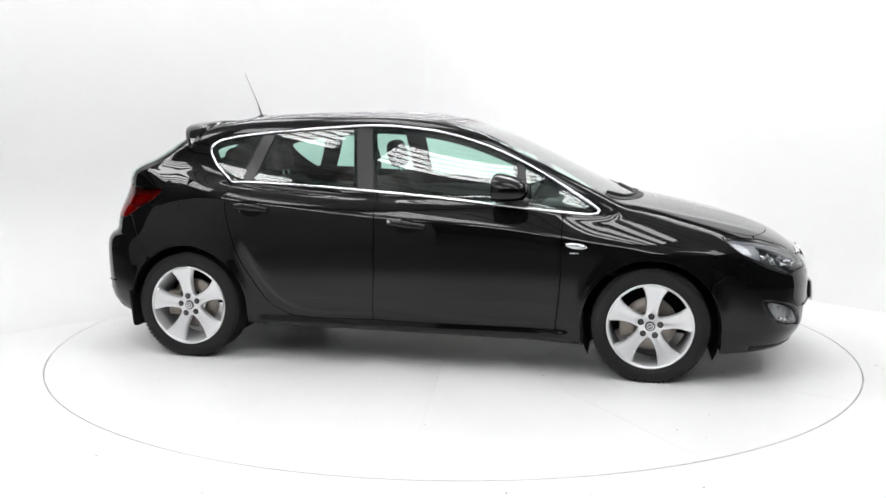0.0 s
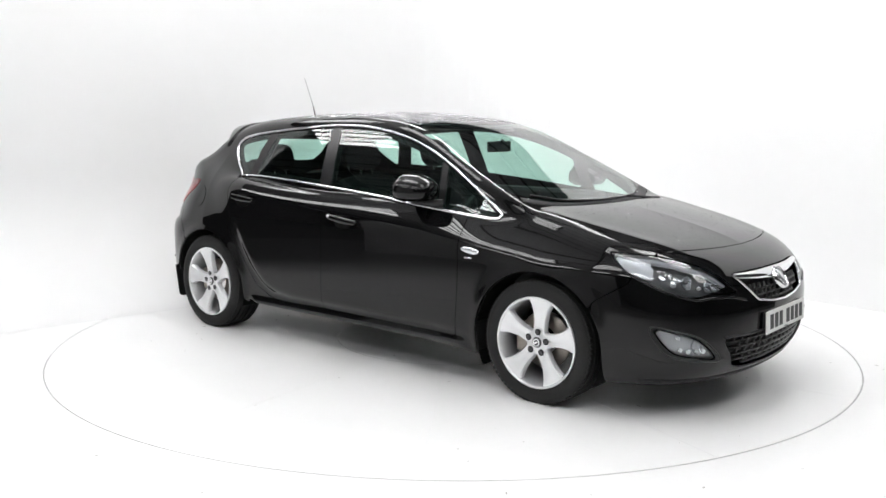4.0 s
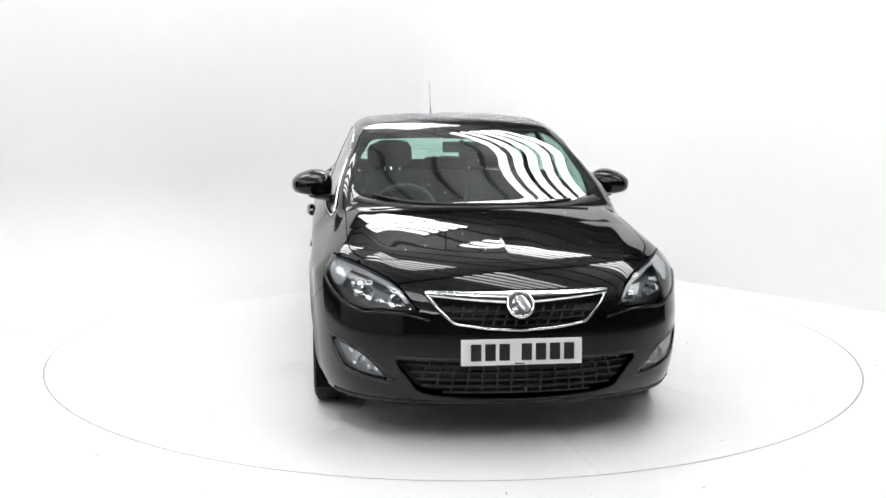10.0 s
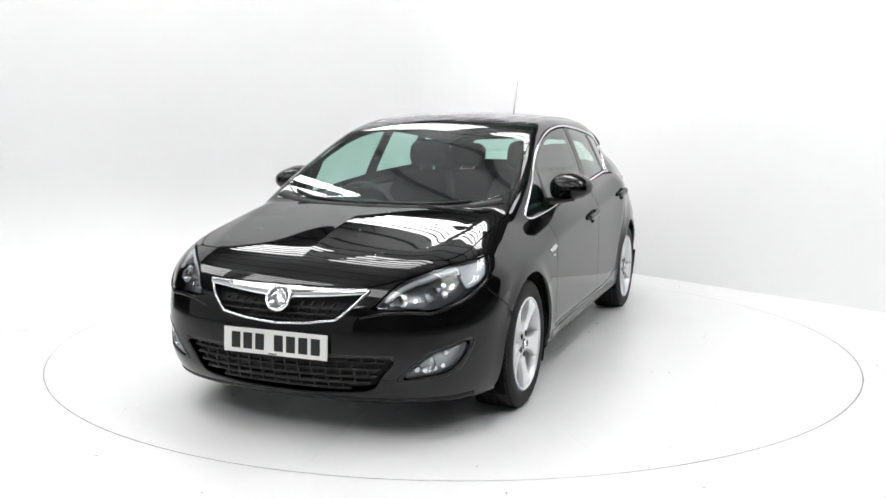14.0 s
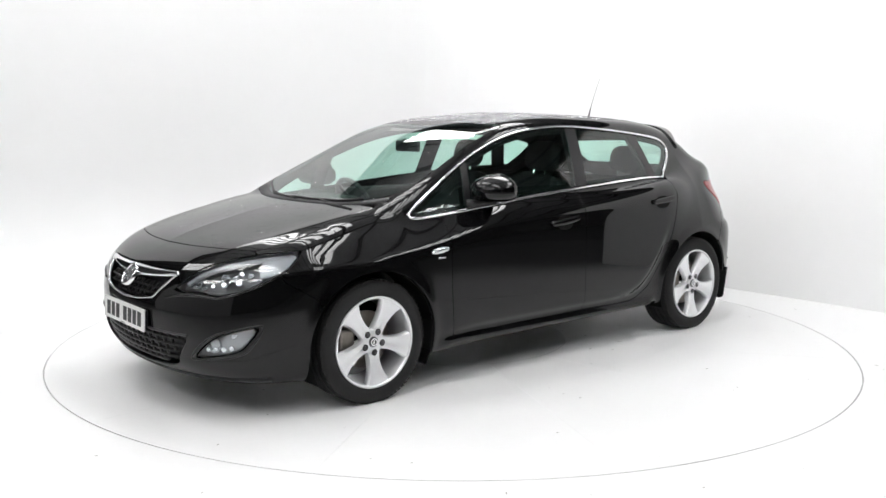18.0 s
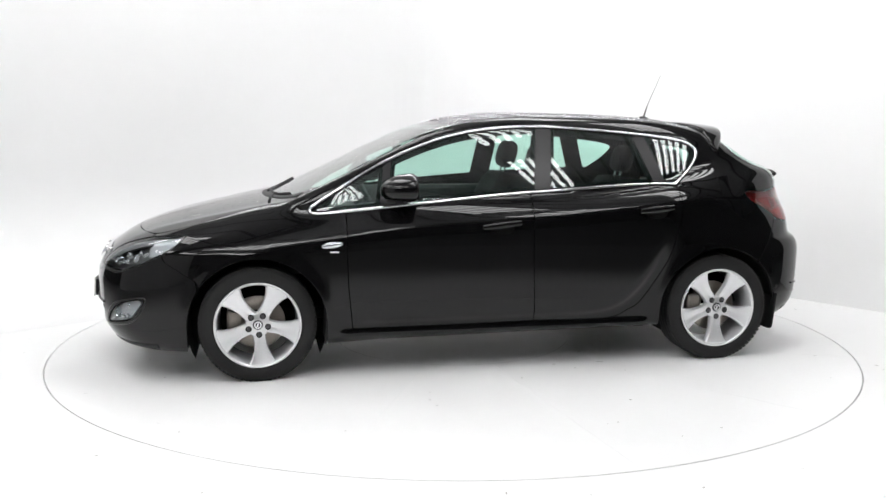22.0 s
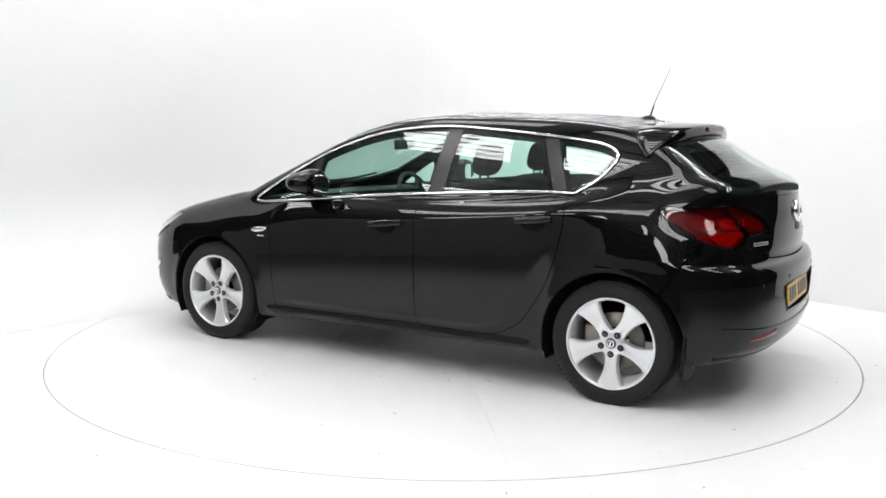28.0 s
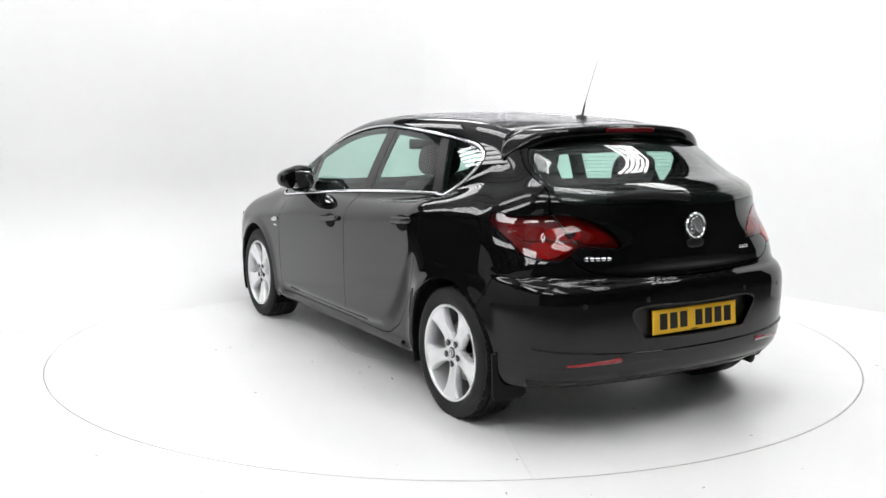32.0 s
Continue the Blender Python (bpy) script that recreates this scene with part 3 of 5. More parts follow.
def car_body():
    lamps = np.minimum(np.minimum(HEAD, FOG), TAILLAMP)
    holes = np.minimum.reduce([DLO, ARCHES, SCREEN_F, SCREEN_R, lamps, GRILLE, INTAKE, PLATE_D])
    rest = np.minimum.reduce([holes, DOOR_F, DOOR_R, BONNET_D, BUMPER_F, BUMPER_R, HATCH])
    cut = lambda d, *others: np.maximum.reduce([d + GAP, *[-o + GAP for o in others]])
    panel("body_shell", -rest + GAP, PAINT, CAR, middle=True)
    panel("inner_shell", -np.minimum.reduce([WINDOWS + 0.024, ARCHES, SCREEN_F + 0.022, SCREEN_R_IN + 0.035, lamps, GRILLE, INTAKE, PLATE_D]), DARK, CAR, "matt black inner structure", lift=-0.022, depth=0, middle=True)
    panel("bonnet", cut(BONNET_D, SCREEN_F, HEAD), PAINT, CAR, middle=True)
    panel("front_bumper", cut(BUMPER_F, FOG, GRILLE, INTAKE, ARCH_F), PAINT, CAR, middle=True)
    panel("rear_bumper", cut(BUMPER_R, ARCH_R, PLATE_D), PAINT, CAR, middle=True)
    panel("tailgate", cut(HATCH, SCREEN_R, TAILLAMP), PAINT, CAR, middle=True)
    for d in (DOOR_F, DOOR_R):
        pair("door", cut(d, ARCHES), PAINT, CAR)
    panel("windscreen", SCREEN_F + 0.001, GLASS, CAR, "green tinted windscreen with raindrops", middle=True, depth=0.004)
    panel("rear_window", SCREEN_R + 0.001, GLASS, CAR, "green tinted heated rear window", middle=True, depth=0.004)
    for d in (WIN_QF, WIN_F, WIN_R, WIN_QR):
        pair("side_window", d + 0.001, GLASS, CAR, "green tinted side window", depth=0.004, lift=-0.004)
    for x0, x1 in ((0.3, 0.9), (-0.6, 0.1), (-1.3, -0.7)):
        near = np.maximum.reduce([DLO_IN, -WINDOWS, x0 - XS, XS - x1])
        pair("pillar_trim", near + 0.0008, SATIN, CAR, "satin black pillar trim", lift=-0.002)


car_body()


# ---------------------------------------------------------------- small parts on the surface
def meet(fixed, lo, hi):
    """Where a line through the body's edge leaves it: fixed(k) gives x, a, z for k from inside (lo) to outside (hi)."""
    lo, hi = np.array(lo, float), np.array(hi, float)
    for _ in range(30):
        m = (lo + hi) / 2
        out = body(*fixed(m)) > 0
        hi, lo = np.where(out, m, hi), np.where(out, lo, m)
    return lo


def on_side(x, z):
    x, z = np.asarray(x, float), np.asarray(z, float)
    a = meet(lambda k: (x, k, z), 0 * x + 0.25, 0 * x + 1.2)
    P = np.stack([x, a, z], -1)
    return P, slope(P)


def on_front(a, z):
    a, z = np.asarray(a, float), np.asarray(z, float)
    x = meet(lambda k: (k, np.abs(a), z), 0 * a + 1.5, 0 * a + 2.6)
    P = np.stack([x, np.abs(a), z], -1)
    N = slope(P)
    s = np.where(a < 0, -1.0, 1.0)
    P[..., 1] *= s
    N[..., 1] *= s
    return P, N


def on_rear(a, z):
    a, z = np.asarray(a, float), np.asarray(z, float)
    x = -meet(lambda k: (-k, np.abs(a), z), 0 * a + 1.2, 0 * a + 2.6)
    P = np.stack([x, np.abs(a), z], -1)
    N = slope(P)
    s = np.where(a < 0, -1.0, 1.0)
    P[..., 1] *= s
    N[..., 1] *= s
    return P, N


def on_top(x, a):
    x, a = np.asarray(x, float), np.asarray(a, float)
    z = meet(lambda k: (x, np.abs(a), k), 0 * a + 0.62, 0 * a + 1.7)
    P = np.stack([x, np.abs(a), z], -1)
    N = slope(P)
    s = np.where(a < 0, -1.0, 1.0)
    P[..., 1] *= s
    N[..., 1] *= s
    return P, N


def flip(P):
    return P * (1, -1, 1)


def strip(name, P, N, w, h, mat, parent, label="", closed=False, mirror=False, sink=0.003, flat=False):
    """A moulding of width w and height h along points on the surface."""
    if mirror:
        P, N = flip(P), flip(N)
    n = len(P)
    V, F, NN = [], [], []
    sec = [(-0.5, -sink, -1, 0), (-0.5, h * 0.45, -0.9, 0.45), (-0.28, h * 0.93, -0.4, 0.9), (0, h, 0, 1), (0.28, h * 0.93, 0.4, 0.9), (0.5, h * 0.45, 0.9, 0.45), (0.5, -sink, 1, 0)]
    if flat:
        sec = [(-0.5, -sink, -1, 0), (-0.49, h * 0.7, -0.8, 0.6), (-0.46, h * 0.96, -0.15, 1), (0, h, 0, 1), (0.46, h * 0.96, 0.15, 1), (0.49, h * 0.7, 0.8, 0.6), (0.5, -sink, 1, 0)]
    for i in range(n):
        a, b = (P[i - 1], P[(i + 1) % n]) if closed else (P[max(i - 1, 0)], P[min(i + 1, n - 1)])
        t = (b - a) / max(np.linalg.norm(b - a), 1e-9)
        s = np.cross(t, N[i])
        s = s / max(np.linalg.norm(s), 1e-9)
        ww = w[i] if hasattr(w, "__len__") else w
        for u, v, nu, nv in sec:
            V.append(P[i] + s * ww * u + N[i] * v)
            NN.append((s * nu + N[i] * nv) / math.hypot(nu, nv))
    k = len(sec)
    for i in range(n if closed else n - 1):
        for j in range(k - 1):
            a, b = i * k + j, ((i + 1) % n) * k + j
            F.append([a, a + 1, b + 1, b])
    if not closed:
        F += [list(range(k))[::-1], [(n - 1) * k + j for j in range(k)]]
    V, NN = np.array(V), np.array(NN)
    f = F[0]
    fn = np.cross(V[f[1]] - V[f[0]], V[f[2]] - V[f[1]])
    if fn @ NN[f[1]] < 0:
        F = [q[::-1] for q in F]
    return meshed(name, V, F, mat, parent, label, NN)


def tube(bm, pts, r, sides=8):
    """A round bar through pts; r may taper point by point."""
    P = [Vector(p) for p in pts]
    rings = []
    for i, p in enumerate(P):
        t = (P[min(i + 1, len(P) - 1)] - P[max(i - 1, 0)]).normalized()
        s = t.cross(Vector((0, 0, 1)) if abs(t.z) < 0.9 else Vector((1, 0, 0))).normalized()
        u = s.cross(t)
        rr = r[i] if hasattr(r, "__len__") else r
        rings.append([bm.verts.new(p + (s * math.cos(2 * math.pi * j / sides) + u * math.sin(2 * math.pi * j / sides)) * rr) for j in range(sides)])
    for a, b in zip(rings, rings[1:]):
        for j in range(sides):
            bm.faces.new((a[j], a[(j + 1) % sides], b[(j + 1) % sides], b[j]))
    bm.faces.new(rings[0][::-1]), bm.faces.new(rings[-1])
    bmesh.ops.recalc_face_normals(bm, faces=bm.faces)


def frame_at(P, N, up=(0, 0, 1)):
    """A pose whose z is the normal N and whose y leans towards up."""
    n = Vector(N).normalized()
    x = Vector(up).cross(n).normalized()
    y = n.cross(x)
    m = Matrix((x, y, n)).transposed().to_4x4()
    m.translation = Vector(P)
    return m


def resample(P, n, closed=False):
    P = np.asarray(P, float)
    Q = np.concatenate([P, P[:1]]) if closed else P
    s = np.concatenate([[0], np.cumsum(np.linalg.norm(np.diff(Q, axis=0), axis=1))])
    t = np.linspace(0, s[-1], n + 1)[:-1] if closed else np.linspace(0, s[-1], n)
    return np.stack([np.interp(t, s, Q[:, i]) for i in range(Q.shape[1])], -1)


def blob(bm, size, m, sub=3, power=(1, 1, 1)):
    r = bmesh.ops.create_uvsphere(bm, u_segments=24, v_segments=14, radius=1.0)
    for v in r["verts"]:
        c = v.co
        v.co = Vector([math.copysign(abs(c[i]) ** power[i], c[i]) * size[i] for i in range(3)])
    bmesh.ops.transform(bm, matrix=m, verts=r["verts"])
    return r["verts"]


RED_LENS = clear("red_lens", (0.60, 0.009, 0.014), ior=1.4)
RED = material("red_reflector", (0.27, 0.007, 0.011), 0.25, coat=1.0)
RED_GLOW = material("red_inner_lens", (0.55, 0.012, 0.016), 0.4)
RED_DEEP = material("deep_red_lens", (0.10, 0.004, 0.006), 0.25)
LAMP_GREY = material("lamp_bezel", (0.06, 0.06, 0.065), 0.3)
LAMP_BODY = material("lamp_body", (0.42, 0.43, 0.45), 0.3, metal=0.4)
LAMP_SILVER = material("lamp_silver", (0.70, 0.72, 0.74), 0.14, metal=0.75)
LAMP_HOUSE = material("lamp_housing", (0.17, 0.172, 0.178), 0.32, metal=0.3)
LAMP_DIM = material("tail_lamp_housing", (0.24, 0.24, 0.245), 0.35)
SEAT = material("seat_cloth", (0.022, 0.022, 0.024), 0.9, grain=0.35, scale=60, spec=0.2)
DASH = material("dash_plastic", (0.030, 0.031, 0.033), 0.65, grain=0.3, scale=60)
LINER = material("roof_liner", (0.30, 0.30, 0.29), 0.9)
PLATE_W = material("white_plate", (0.82, 0.82, 0.80), 0.35)
PLATE_Y = material("yellow_plate", (0.85, 0.50, 0.03), 0.35)
INK = material("plate_black", (0.01, 0.01, 0.01), 0.4)
DROP = clear("raindrop", (0.97, 0.97, 0.98), ior=1.33)
FLAP = material("flap_rubber", (0.008, 0.008, 0.008), 0.6, spec=0.2, grain=0.3, scale=200)


def window_trim():
    out = resample(rounded([(1.052, 0.925), (1.02, 0.905), (0.90, 0.911), (0.48, 0.951), (-0.207, 1.007), (-0.81, 1.040), (-1.095, 1.044, 1), (-1.205, 1.128),
                            (-1.268, 1.21), (-1.26, 1.255), (-1.178, 1.295), (-0.936, 1.329), (-0.51, 1.366), (-0.22, 1.378), (0.05, 1.358), (0.274, 1.314),
                            (0.469, 1.249), (0.635, 1.176), (0.80, 1.087), (0.97, 0.985)], 8), 260, True)
    P, N = on_side(out[:, 0], out[:, 1])
    w = np.where(out[:, 0] < -1.08, 0.016, np.where(out[:, 1] > 1.06 + 0.05 * np.clip(-out[:, 0], 0, 1), 0.012, 0.016))
    for s in (False, True):
        strip("window_surround", P, N, w, 0.006, CHROME, CAR, "bright chrome window surround", closed=True, mirror=s)


def wheel_arches():
    for ax in (AXLE_F, AXLE_R):
        for s in (1, -1):
            bm = bmesh.new()
            rows = []
            for i in range(33):
                t = radians(-28 + 236 * i / 32) if ax > 0 else radians(-20 + 208 * i / 32)
                c, q = math.cos(t), math.sin(t)
                rows.append([bm.verts.new((ax + c * r * (1.03 if r > 0.3 else 1), s * y, HUB_Z + q * r)) for r, y in ((0.362, 0.872), (0.362, 0.55), (0.05, 0.55))])
            for a, b in zip(rows, rows[1:]):
                for j in range(2):
                    bm.faces.new((a[j], a[j + 1], b[j + 1], b[j]))
            part("wheel_arch_liner", bm, DARK, CAR, "matt black wheel arch liner")
    bm = bmesh.new()
    block(bm, (-1.90, -0.56, 0.27), (1.98, 0.56, 0.36), 0.02)
    block(bm, (-0.93, -0.80, 0.20), (0.93, 0.80, 0.28), 0.02)
    part("underbody", bm, DARK, CAR, "dark underbody")


def rim_mesh():
    """Five broad tapered spokes on a dished rim."""
    bm = bmesh.new()
    spun(bm, [(0.233, 0.098), (0.2345, 0.106), (0.230, 0.110), (0.223, 0.107), (0.2185, 0.097), (0.2145, 0.06), (0.205, -0.09), (0.232, -0.10)], 90)
    rim = bm
    sp = bmesh.new()
    prof = [(0.040, 0.040, 0.086), (0.07, 0.034, 0.085), (0.11, 0.034, 0.088), (0.15, 0.042, 0.094), (0.18, 0.053, 0.098), (0.200, 0.064, 0.101), (0.212, 0.073, 0.102), (0.2225, 0.086, 0.103)]
    m = Matrix.Rotation(-math.pi / 2, 4, "Y")
    rings = []
    for r, w, h in prof:
        sec = [(-w, h - 0.034), (-w, h - 0.010), (-w * 0.86, h - 0.001), (-w * 0.30, h + 0.0005), (0, h - 0.003), (w * 0.30, h + 0.0005), (w * 0.86, h - 0.001), (w, h - 0.010), (w, h - 0.034)]
        rings.append([sp.verts.new(m @ Vector((r, y, s))) for s, y in sec])
    for p, q in zip(rings, rings[1:]):
        for j in range(8):
            sp.faces.new((p[j], p[j + 1], q[j + 1], q[j]))
        sp.faces.new((p[8], p[0], q[0], q[8]))
    bmesh.ops.recalc_face_normals(sp, faces=sp.faces)
    return rim, sp


def wheels():
    tyre = bmesh.new()
    prof = [(0.233, -0.098), (0.240, -0.106), (0.262, -0.113), (0.288, -0.111), (0.304, -0.101), (0.3125, -0.088)]
    tread = []
    for y0, y1 in ((-0.085, -0.060), (-0.052, -0.022), (-0.014, 0.014), (0.022, 0.052), (0.060, 0.085)):
        r = TYRE_R - 0.0035 * ((y0 + y1) / 0.15) ** 2
        tread += [(r - 0.007, y0 - 0.0005), (r, y0), (r, y1), (r - 0.007, y1 + 0.0005)]
    prof = prof + tread + [(r, -y) for r, y in prof[::-1]] + [(0.228, 0.0), (0.233, -0.098)]
    spun(tyre, prof, 120)
    bmesh.ops.recalc_face_normals(tyre, faces=tyre.faces)
    lug = bmesh.new()
    for k in range(76):
        for s, lo, hi in ((1, 0.062, 0.097), (-1, 0.062, 0.097)):
            a = 2 * math.pi * (k + (0.5 if s < 0 else 0)) / 76
            m = Matrix.Rotation(a, 4, "Y") @ Matrix.Translation((0.3105, 0, 0)) @ Matrix.Rotation(radians(9 * s), 4, "X")
            block(lug, (-0.012, min(s * lo, s * hi), -0.0083), (0.0052, max(s * lo, s * hi), 0.0083), m=m)
    rim, spokes = rim_mesh()
    hub = bmesh.new()
    spun(hub, [(0.0, 0.090), (0.056, 0.088), (0.066, 0.083), (0.070, 0.05), (0.0, 0.05)], 40)
    cap = bmesh.new()
    spun(cap, [(0.0, 0.0945), (0.020, 0.0945), (0.026, 0.093), (0.028, 0.088)], 32)
    mark = bmesh.new()
    spun(mark, [(0.014, 0.0948), (0.0145, 0.0965), (0.019, 0.0965), (0.0195, 0.0948)], 28)
    block(mark, (-0.010, 0.0948, -0.003), (0.011, 0.0965, 0.004), m=Matrix.Rotation(radians(35), 4, "Y"))
    disc = bmesh.new()
    spun(disc, [(0.07, 0.018), (0.145, 0.018), (0.148, 0.010), (0.145, -0.004), (0.07, -0.004)], 48)
    calip = bmesh.new()
    block(calip, (0.075, -0.03, -0.075), (0.165, 0.04, 0.075), 0.015)
    nut = bmesh.new()
    spun(nut, [(0.0, 0.0955), (0.0085, 0.0955), (0.0108, 0.093), (0.0108, 0.078)], 8)
    seat = bmesh.new()
    spun(seat, [(0.0170, 0.0885), (0.0158, 0.0865), (0.0, 0.0865)], 16)
    src = {}
    for n, b, m, sm in (("tyre", tyre, RUBBER, True), ("tread", lug, RUBBER, False), ("rim", rim, ALLOY, True), ("spoke", spokes, ALLOY, True), ("hub", hub, ALLOY, True),
                        ("hub_cap", cap, LAMP_GREY, True), ("hub_mark", mark, CHROME, False), ("brake_disc", disc, STEEL, True), ("brake_caliper", calip, STEEL, False),
                        ("wheel_nut", nut, LAMP_GREY, False), ("nut_seat", seat, INK, True)):
        me = bpy.data.meshes.new(n)
        if sm:
            for f in b.faces:
                f.smooth = True
            for e in b.edges:
                if len(e.link_faces) == 2 and e.calc_face_angle() > radians(34):
                    e.smooth = False
        b.to_mesh(me)
        b.free()
        me.materials.append(m)
        src[n] = me
    spin = {(AXLE_F, 1): 42, (AXLE_R, 1): 36, (AXLE_F, -1): -6, (AXLE_R, -1): 10}
    for ax in (AXLE_F, AXLE_R):
        for s in (1, -1):
            w = new("wheel")
            w.parent = CAR
            w.matrix_basis = pose(ax, s * 0.772, HUB_Z, 0, 0, 0 if s > 0 else 180)
            turn = Matrix.Rotation(radians(spin[ax, s]), 4, "Y")
            for n in ("tyre", "tread", "rim", "hub", "hub_cap", "hub_mark"):
                o = new(n, src[n])
                o.parent = w
                o.matrix_basis = turn
                if n == "tread":
                    o["kind"] = "stuff"
            for n in ("brake_disc", "brake_caliper"):
                o = new(n, src[n])
                o.parent = w
            for k in range(5):
                c = turn @ Matrix.Rotation(2 * math.pi * k / 5 - math.pi / 2, 4, "Y") @ Matrix.Translation((0.0545, 0, 0))
                o = new("spoke", src["spoke"])
                o.parent, o.matrix_basis = w, turn @ Matrix.Rotation(2 * math.pi * k / 5, 4, "Y")
                o = new("wheel_nut", src["wheel_nut"])
                o.parent, o.matrix_basis = w, c
                o = new("nut_seat", src["nut_seat"])
                o.parent, o.matrix_basis = w, c @ Matrix.Translation((0, 0.0022, 0))


def mud_flaps():
    for x, z1, deep in ((0.968, 0.34, 0.155), (-1.718, 0.34, 0.175)):
        for s in (1, -1):
            bm = bmesh.new()
            edge = [(-0.105, 0.05)] + [(-0.075 - 0.03 * math.cos(radians(k)), -deep + 0.03 - 0.03 * math.sin(radians(k))) for k in (0, 30, 60, 90)]
            edge += [(0.045 + 0.03 * math.sin(radians(k)), -deep + 0.03 - 0.03 * math.cos(radians(k))) for k in (0, 30, 60, 90)] + [(0.090, 0.05)]
            rows = [[bm.verts.new((t + 0.06 * (z - 0.05) * (-1), s * y, z)) for y, z in edge] for t in (-0.006, 0.006)]
            bm.faces.new(rows[0]), bm.faces.new(rows[1][::-1])
            for k in range(len(edge)):
                q = (k + 1) % len(edge)
                bm.faces.new((rows[0][k], rows[1][k], rows[1][q], rows[0][q]))
            bmesh.ops.recalc_face_normals(bm, faces=bm.faces)
            o = part("mud_flap", bm, FLAP, CAR, "black rubber mud flap")
            o.matrix_basis = pose(x, s * 0.795, z1)


def mirrors():
    for s in (1, -1):
        base = new("door_mirror")
        base.parent = CAR
        base.matrix_basis = pose(0.555, s * 0.895, 1.032)
        bm = bmesh.new()
        blob(bm, (0.124, 0.116, 0.090), pose(0.0, 0, 0.008, 0, 0, -s * 10), power=(0.85, 0.72, 0.72))
        for v in bm.verts:
            v.co.z = max(v.co.z, -0.055 + 0.4 * (v.co.z + 0.055))
            if v.co.x < -0.07:
                v.co.x = -0.07 + (v.co.x + 0.07) * 0.2
            k = 1 - 0.25 * max(0, s * v.co.y) / 0.1
            v.co.z *= k * (1 - 0.30 * max(0, v.co.x + 0.06) / 0.18 if v.co.z > 0 else 1 - 0.15 * max(0, v.co.x + 0.06) / 0.18)
        part("cap", bm, PAINT, base, smooth=True)
        bm = bmesh.new()
        blob(bm, (0.004, 0.090, 0.055), pose(-0.081, 0, 0.002, 0, 0, -s * 10), power=(1, 0.7, 0.7))
        part("mirror_glass", bm, CHROME, base, "mirror glass", smooth=True)
        bm = bmesh.new()
        tube(bm, [(-0.01, s * 0.015, -0.060), (0.02, -s * 0.05, -0.066), (0.07, -s * 0.085, -0.070), (0.10, -s * 0.115, -0.070)], [0.012, 0.019, 0.021, 0.024], 12)
        part("foot", bm, SATIN, base, "black mirror foot")


def handles():
    for x0, x1, z0, z1 in ((0.105, -0.112, 0.822, 0.846), (-0.822, -1.02, 0.899, 0.918)):
        for s in (False, True):
            x = np.linspace(x0, x1, 16)
            z = np.linspace(z0, z1, 16)
            P, N = on_side(x, z)
            bow = 0.036 * np.sin(np.pi * (np.linspace(0, 1, 16) * 0.94 + 0.03)) ** 0.35
            w = 0.030 + 0.008 * np.sin(np.pi * np.linspace(0, 1, 16))
            base = strip("door_handle", P + N * (bow - 0.006)[:, None], N, w, 0.010, PAINT, CAR, "black door handle", mirror=s, sink=0.008)
            mid = on_side(np.array([(x0 + x1) / 2]), np.array([(z0 + z1) / 2 - 0.012]))
            Pm, Nm = (flip(mid[0]), flip(mid[1])) if s else mid
            bm = bmesh.new()
            blob(bm, (0.070, 0.041, 0.0045), frame_at(Pm[0], Nm[0]), power=(0.9, 0.9, 1))
            part("handle_cup", bm, DARK, CAR, "dark handle recess", smooth=True)
            if s and x0 > 0:
                q = on_side(np.array([x1 + 0.016]), np.array([z1 + 0.002]))
                bm = bmesh.new()
                spun(bm, [(0.0, 0.0), (0.007, 0.0), (0.0085, -0.003), (0.0085, -0.012)], 20, m=frame_at(flip(q[0])[0] + flip(q[1])[0] * 0.036, flip(q[1])[0]) @ pose(0, 0, 0, 90))
                part("lock", bm, CHROME, CAR, "bright lock cylinder", smooth=True)


